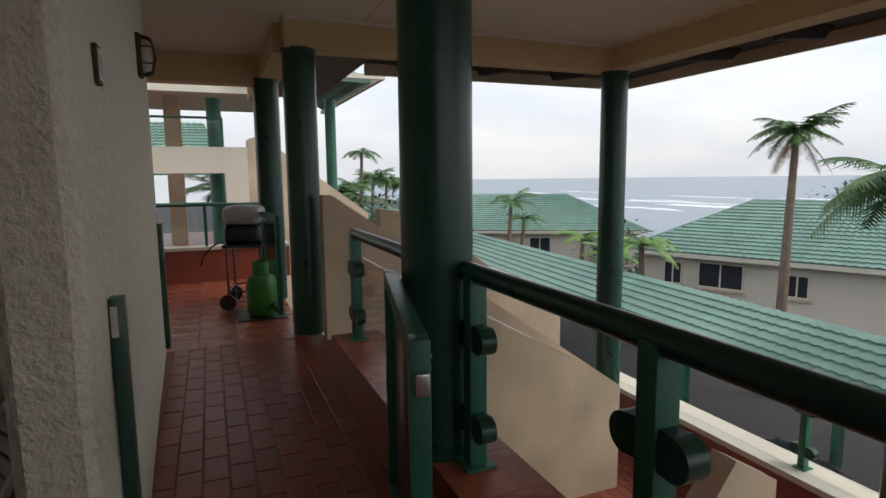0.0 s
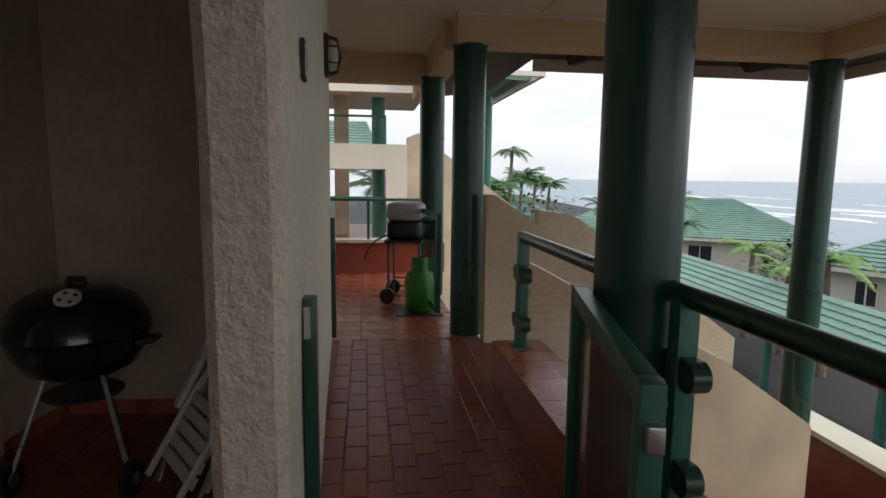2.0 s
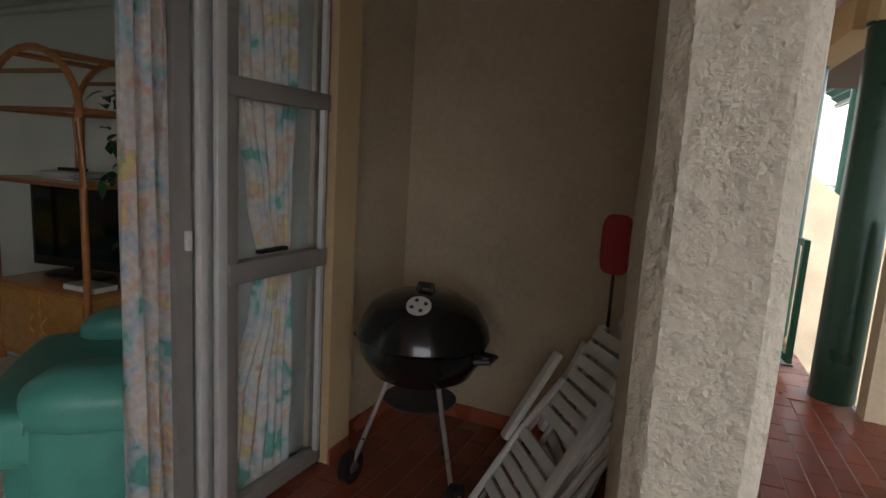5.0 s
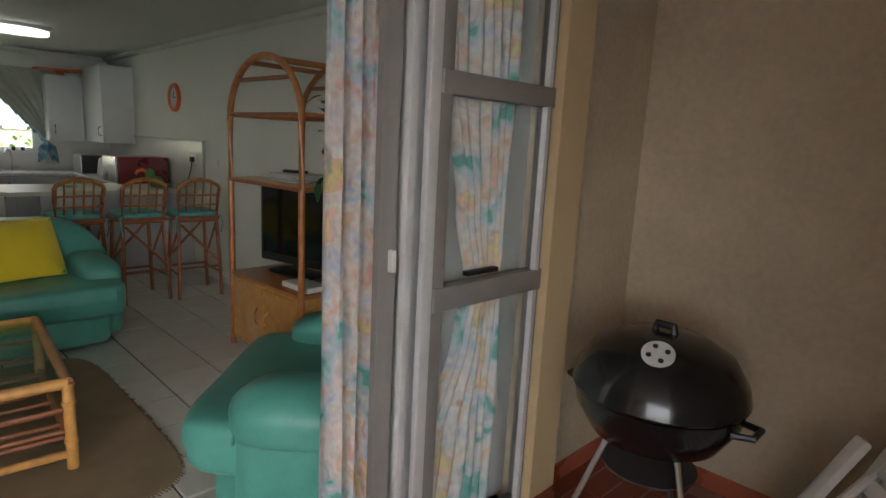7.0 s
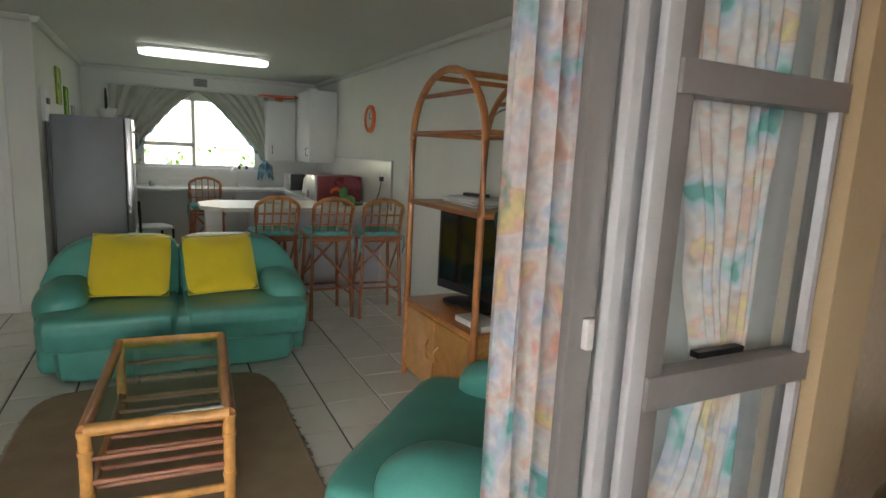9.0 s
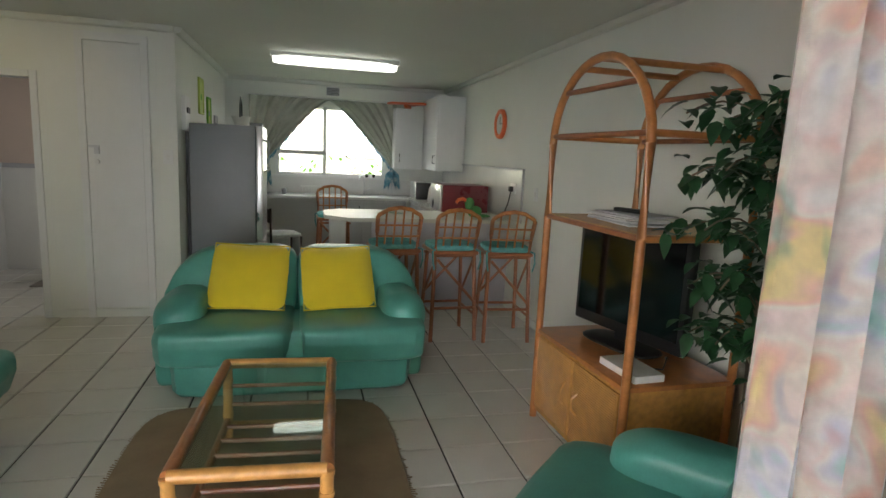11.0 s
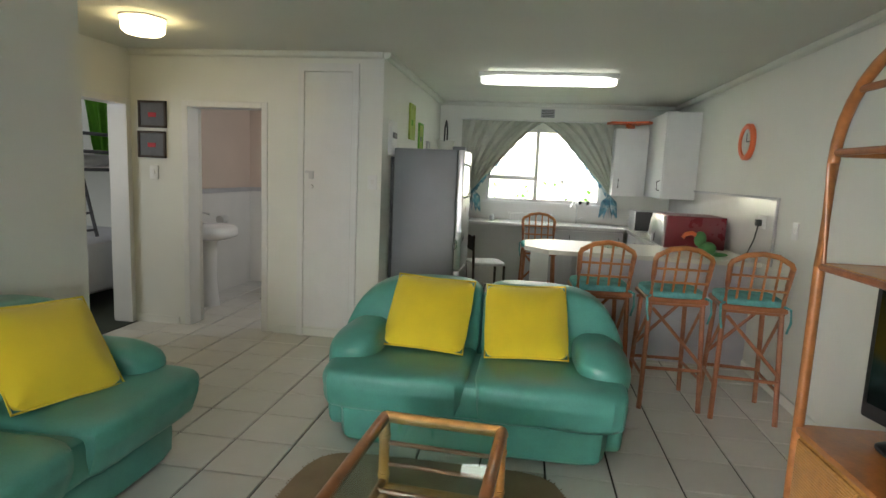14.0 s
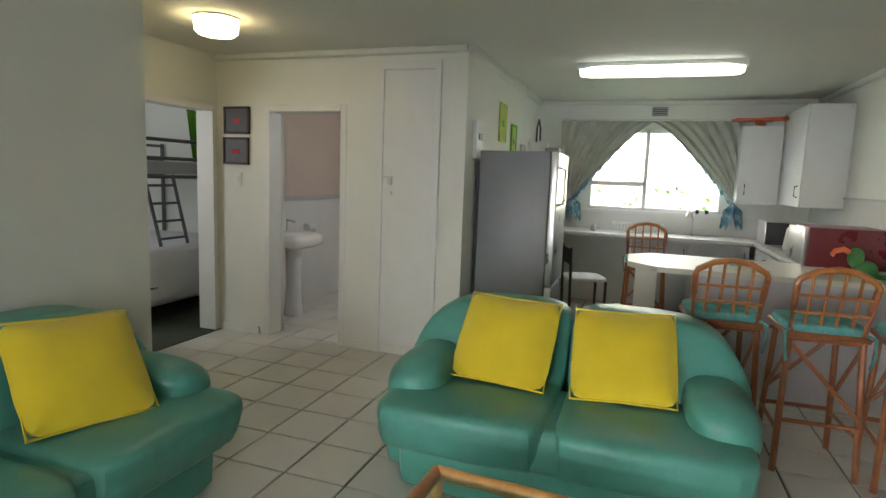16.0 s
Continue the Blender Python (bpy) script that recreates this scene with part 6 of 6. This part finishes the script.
for k in range(34):
    x0, y0 = rnd.uniform(230, 560), rnd.uniform(60, 760)
    Lw = rnd.uniform(40, 170)
    pts = []
    for i in range(13):
        f = i / 12
        w = rnd.uniform(2.0, 9.0) * math.sin(math.pi * max(0.04, min(0.96, f)))
        pts.append((x0 + 6 * math.sin(f * 5 + k), y0 + Lw * f, w))
    for (xa, ya, wa), (xb, yb, wb) in zip(pts, pts[1:]):
        bm.faces.new([bm.verts.new(p) for p in ((xa - wa, ya, -25.9), (xa + wa, ya, -25.4), (xb + wb, yb, -25.4), (xb - wb, yb, -25.9))])
tagged(solid("surf", bm, FOAM, "broken white lines of surf", "surf"), kind="stuff")


def house(at, turn, w, d, h, rows, label):
    """Two-storey house with a hipped green roof; front faces its own -y, eave at z 0."""
    ob = thing("house", label, "house", at, turn)
    part("wall", B(((-w / 2, -d / 2, -h), (w / 2, d / 2, 0))), CREAMWALL, ob)
    o, r = 0.6, 2.3
    e = [(-w / 2 - o, -d / 2 - o, 0), (w / 2 + o, -d / 2 - o, 0), (w / 2 + o, d / 2 + o, 0), (-w / 2 - o, d / 2 + o, 0)]
    r0, r1 = (-w / 2 + d / 2, 0, r), (w / 2 - d / 2, 0, r)
    bm = roof_sheet(new_bm(), e[0], e[1], r1, r0, 0.36, 0.42)
    roof_sheet(bm, e[2], e[3], r0, r1, 0.36, 0.42)
    roof_sheet(bm, e[1], e[2], (r1[0], 0.05, r), (r1[0], -0.05, r), 0.36, 0.42)
    roof_sheet(bm, e[3], e[0], (r0[0], -0.05, r), (r0[0], 0.05, r), 0.36, 0.42)
    tagged(part("roof", bm, ROOF, ob, "green tiled hipped roof"), kind="stuff")
    bm = pipe(pipe(new_bm(), [e[0], r0, r1, e[1]], 0.12, 6), [e[3], r0], 0.12, 6)
    pipe(bm, [e[2], r1], 0.12, 6)
    part("ridge", bm, ROOF, ob)
    part("fascia", B((e[0][:2] + (-0.2,), (e[1][0], e[1][1] + 0.08, 0.02)), ((e[0][0], e[0][1], -0.2), (e[0][0] + 0.08, e[3][1], 0.02))), SOFFIT, ob)
    for z, xs in rows:
        for x, ww, hh in xs:
            wn_ = part("window", B(((x - ww / 2, -d / 2 - 0.02, z), (x + ww / 2, -d / 2 + 0.02, z + hh))), DARKWIN, ob)
            bm = new_bm()
            for lo, hi in (((x - ww / 2, z), (x - ww / 2 + 0.06, z + hh)), ((x + ww / 2 - 0.06, z), (x + ww / 2, z + hh)), ((x - ww / 2, z), (x + ww / 2, z + 0.06)), ((x - ww / 2, z + hh - 0.06), (x + ww / 2, z + hh)), ((x - 0.03, z), (x + 0.03, z + hh))):
                box(bm, (lo[0], -d / 2 - 0.06, lo[1]), (hi[0], -d / 2 - 0.021, hi[1]))
            part("frame", bm, SOFFIT, wn_)
            part("sill", B(((x - ww / 2 - 0.1, -d / 2 - 0.12, z - 0.12), (x + ww / 2 + 0.1, -d / 2, z))), BEIGE, wn_)
    part("band", B(((-w / 2, -d / 2 - 0.05, -2.9), (w / 2, -d / 2, -2.75))), SOFFIT, ob)
    return ob


house((26.0, 19.0, -2.3), -62, 17, 8, 6.2, [(-1.6, [(-6.8, 0.9, 1.1), (-4.6, 2.0, 1.2), (-1.5, 0.9, 1.0), (2.2, 0.9, 1.0), (5.5, 1.8, 1.2)]), (-4.6, [(-6.6, 0.9, 1.2), (-4.4, 2.2, 1.4), (-1.0, 1.0, 1.1), (2.2, 1.2, 1.1), (5.4, 1.4, 1.9)])], "cream two-storey house with a green hipped roof")
house((19.5, 41.0, -2.4), -25, 16, 9, 6.5, [(-1.9, [(-3.5, 1.4, 1.3), (1.4, 1.5, 1.4), (5.4, 0.8, 1.0)]), (-4.6, [(-3.5, 1.4, 1.6), (1.4, 1.4, 1.1), (5.2, 1.0, 1.0)])], "cream house with a green roof and dark windows")
house((8.5, 52.0, -3.5), -15, 14, 9, 5, [(-1.8, [(-3.5, 1.4, 1.3), (1.2, 1.5, 1.4)])], "cream house with a green roof among palms")


def palm(at, h, lean, fronds, length, leafmat, label, seed, dead=0, droop=0.9):
    rnd = random.Random(seed)
    ob = thing("palm_tree", label, "palm tree", at)
    top = Vector((lean, lean * 0.4, h))
    pts = [Vector((lean * f * f, lean * 0.4 * f * f, h * f)) for f in [i / 8 for i in range(9)]]
    bm = new_bm()
    for i, (p, q) in enumerate(zip(pts, pts[1:])):
        rod(bm, p, q, 0.19 - 0.012 * i, 0.19 - 0.012 * (i + 1), 10)
    part("trunk", bm, TRUNK, ob)

    def frond(bm, a, rise, L, dr):
        d = Vector((math.cos(a), math.sin(a), 0))
        n = 16
        prev = None
        for i in range(n + 1):
            f = i / n
            p = top + d * (L * f * (1 - 0.18 * f * dr)) + Vector((0, 0, L * (rise * f - dr * f * f * 0.75)))
            if prev is not None:
                rod(bm, prev, p, 0.018 * (1.2 - f), seg=4)
                t = (p - prev).normalized()
                s_ = t.cross(Vector((0, 0, 1)))
                s_ = s_.normalized() if s_.length > 0.01 else Vector((1, 0, 0))
                for side_ in (-1, 1):
                    for j in (0, 0.5):
                        ll = 0.30 * L * math.sin(math.pi * (0.12 + 0.8 * f)) * rnd.uniform(0.8, 1.1)
                        w = 0.034 * L
                        b = prev.lerp(p, j)
                        tip = b + s_ * side_ * ll * 0.85 + t * ll * 0.5 + Vector((0, 0, -ll * rnd.uniform(0.15, 0.5)))
                        v = [bm.verts.new(c) for c in (b - t * w / 2, b + t * w / 2, tip)]
                        bm.faces.new(v)
            prev = p
    bm = new_bm()
    for k in range(fronds):
        a = 2 * math.pi * (k + rnd.uniform(-0.3, 0.3)) / fronds * 1.0
        frond(bm, a, rnd.uniform(0.2, 0.95), length * rnd.uniform(0.8, 1.1), droop * rnd.uniform(0.7, 1.1))
    part("crown", bm, leafmat, ob)
    if dead:
        bm = new_bm()
        for k in range(dead):
            frond(bm, rnd.uniform(0, 6.28), -0.7, length * 0.7, 0.6)
        part("dead_frond", bm, DEAD, ob, "dry hanging brown fronds")
    return ob


palm((15.4, 13.6, -5.6), 8.2, 0.3, 26, 1.55, LEAF, "tall palm with dry fronds under its crown", 1, 5)
palm((13.0, 8.4, -5.6), 6.6, 0.2, 24, 2.4, LEAF, "broad feathery palm near the carport", 2, 2)
palm((14.8, 19.5, -5.6), 4.2, -0.2, 12, 1.9, LEAF_L, "short bright green palm", 3)
palm((15.0, 22.0, -5.6), 3.4, 0.1, 11, 1.6, LEAF_L, "short bright green palm", 4)
palm((15.0, 24.5, -5.6), 3.9, 0.1, 11, 1.6, LEAF_L, "short bright green palm", 5)
palm((14.5, 32.0, -5.6), 5.4, 0.2, 13, 1.9, LEAF, "palm beside the cream house", 6)
palm((15.8, 33.0, -5.6), 4.3, 0.3, 12, 1.7, LEAF, "palm beside the cream house", 7)
palm((12.0, 36.0, -5.6), 5.2, 0.1, 11, 1.6, LEAF, "palm beside the cream house", 8)
palm((6.5, 38.0, -5.6), 8.6, 0.2, 12, 1.7, LEAF, "slender tall palm on the skyline", 9)
for k, (x, y, h) in enumerate(((4.6, 34, 6.0), (5.6, 36, 6.4), (3.6, 32, 5.6), (7.6, 40, 6.9), (9.4, 44, 6.6), (11.0, 46, 6.2))):
    palm((x, y, -5.6), h, 0.2, 30, 1.7, LEAF, "dark palm in the garden thicket", 20 + k)
palm((-0.9, 19.5, -5.6), 6.6, 0.0, 13, 1.7, LEAF, "palm seen under the far block", 30)
bm = new_bm()
rnd = random.Random(31)
for cx, cy, cz, rr, cnt in ((19.5, 28, -4.0, 2.6, 700), (22, 31, -3.8, 2.4, 500), (34, 26, -2.5, 3.5, 800), (38, 18, -2.0, 4, 800), (4.4, 30, -1.9, 2.5, 1100), (6.6, 33, -2.0, 2.6, 1000), (8.8, 37, -2.4, 2.8, 800)):
    for k in range(cnt):
        v = Vector((rnd.gauss(0, 1), rnd.gauss(0, 1), rnd.gauss(0, 0.7)))
        v = v.normalized() * rr * rnd.uniform(0.6, 1.0) * (1 + 0.25 * noise.noise(v * 2))
        leaf_mesh(bm, Vector((cx, cy, cz)) + v, (v.x, v.y, rnd.uniform(-0.5, 1)), rnd.uniform(0.3, 0.6), rnd.uniform(0.15, 0.3))
tagged(solid("shrubbery", bm, LEAF_D, "dense dark green shrubs between the houses", "shrubs"), kind="stuff")
car = thing("car", "dark car parked under the carport roof", "car", (10.0, 8.5, -5.6), 80)
part("body", pad(new_bm(), (-2.0, -0.85, 0.25), (2.0, 0.85, 0.95), power=5), BLACK, car)
part("cabin", pad(new_bm(), (-1.1, -0.72, 0.85), (1.0, 0.72, 1.45), power=4), DARKWIN, car)
for x in (-1.3, 1.3):
    for y in (-0.78, 0.78):
        part("wheel", rod(new_bm(), (x, y - 0.1, 0.32), (x, y + 0.1, 0.32), 0.32, seg=18), BLACK, car)


# ---- laid pieces: tiles and pavers ----
def tile_mesh(name, w, d, h, bev, material):
    me = bpy.data.meshes.new(name)
    a, b = w / 2, d / 2
    v = [(-a, -b, -h), (a, -b, -h), (a, b, -h), (-a, b, -h), (-a, -b, -bev), (a, -b, -bev), (a, b, -bev), (-a, b, -bev), (-a + bev, -b + bev, 0), (a - bev, -b + bev, 0), (a - bev, b - bev, 0), (-a + bev, b - bev, 0)]
    f = [(8, 9, 10, 11)] + [(4 + k, 4 + (k + 1) % 4, 8 + (k + 1) % 4, 8 + k) for k in range(4)] + [(k, (k + 1) % 4, 4 + (k + 1) % 4, 4 + k) for k in range(4)]
    me.from_pydata(v, [], f)
    me.materials.append(material)
    return me


def joined(name, spots, w, d, h, bev, material, parent, label):
    vs, fs = [], []
    a, b = w / 2, d / 2
    base = [(-a, -b, -h), (a, -b, -h), (a, b, -h), (-a, b, -h), (-a, -b, -bev), (a, -b, -bev), (a, b, -bev), (-a, b, -bev), (-a + bev, -b + bev, 0), (a - bev, -b + bev, 0), (a - bev, b - bev, 0), (-a + bev, b - bev, 0)]
    f = [(8, 9, 10, 11)] + [(4 + k, 4 + (k + 1) % 4, 8 + (k + 1) % 4, 8 + k) for k in range(4)] + [(k, (k + 1) % 4, 4 + (k + 1) % 4, 4 + k) for k in range(4)]
    for x, y, z in spots:
        o = len(vs)
        vs += [(x + p[0], y + p[1], z + p[2]) for p in base]
        fs += [tuple(o + i for i in q) for q in f]
    me = bpy.data.meshes.new(name)
    me.from_pydata(vs, [], fs)
    me.materials.append(material)
    ob = new(name, me)
    ob.parent = parent
    return tagged(ob, label, kind="stuff")


def lay(name, parent, spots, near, w, d, h, bev, material, label):
    me = tile_mesh(name, w, d, h, bev, material)
    rnd = random.Random(len(spots))
    rest = []
    for x, y, z in spots:
        if near(x, y):
            ob = new(name, me)
            ob.matrix_basis = pose(x, y, z + rnd.uniform(-0.0006, 0.0006), rnd.uniform(-0.12, 0.12), rnd.uniform(-0.12, 0.12))
            ob.parent = parent
        else:
            rest.append((x, y, z))
    if rest:
        joined(name + "_field", rest, w, d, h, bev, material, parent, label)


S = 0.3365
floor_ob, walk_ob, patio_ob = (bpy.data.objects[n] for n in ("floor", "walkway_floor", "patio_floor"))
spots = []
for i in range(-1, 26):
    for j in range(-6, 11):
        x, y = -4.164 - S / 2 + S * (6 - i), 0.391 + S / 2 + S * j
        if -9.87 < x < -2.02 and y < 3.80 and (y > -0.85 or (x < -5.1 and y > -1.75)) and not (x < -8.9 and y < 0.6):
            spots.append((x, y, 0.0))
lay("tile", floor_ob, spots, lambda x, y: x > -6.2 and y > -0.4, S - 0.011, S - 0.011, 0.012, 0.003, TILE, "white floor tiles further back")

bw, bl = 0.119, 0.237
spots = []
for i in range(14):
    for j in range(-11, 24):
        u, v = -0.065 + bw * (i + 0.5), bl * (j + 0.5 + 0.5 * (i % 2))
        if (u < 1.02 and -2.6 < v < 5.35) or (1.02 <= u < 1.6 and 4.4 < v < 5.1):
            spots.append((u, v, 0.0))
lay("paver", walk_ob, spots, lambda x, y: y > 1.2, bw - 0.007, bl - 0.007, 0.016, 0.003, TERRA, "terracotta pavers behind the start")
spots = []
for i in range(8):
    for j in range(17):
        spots.append((-0.95 + 0.305 * i, 5.53 + 0.305 * j, 0.0))
lay("tile", walk_ob, [s for s in spots if s[0] < 1.0 and s[1] < 8.7 and s[0] > -0.5], lambda x, y: True, 0.299, 0.299, 0.016, 0.003, TERRA_TILE, "terracotta tiles")
spots = []
for i in range(15):
    for j in range(-11, 28):
        x, y = -1.90 + bw * (i + 0.5), bl * (j + 0.5 + 0.5 * (i % 2))
        if -2.6 < y < 3.85 and x < -0.07 - y * 0.0787 - 0.06:
            spots.append((x, y, 0.0))
lay("paver", patio_ob, spots, lambda x, y: y > 1.9, bw - 0.007, bl - 0.007, 0.016, 0.003, TERRA, "terracotta pavers of the patio")
kerb_ob = bpy.data.objects["kerb"]
spots = [(1.19, -2.43 + 0.305 * k, 0.3015) for k in range(22)]
lay("tile", kerb_ob, spots, lambda x, y: y > 0, 0.338, 0.299, 0.003, 0.001, TERRA_TILE, "terracotta kerb tiles")
land_ob = bpy.data.objects["landing"]
spots = [(1.5 + bw * i, -2.4 + bl * (j + 0.5 * (i % 2)), -2.09) for i in range(30) for j in range(37)]
lay("paver", land_ob, spots, lambda x, y: x > 3.9 and y > 3.2 and y < 6.2, bw - 0.007, bl - 0.007, 0.016, 0.003, TERRA, "terracotta pavers of the landing")
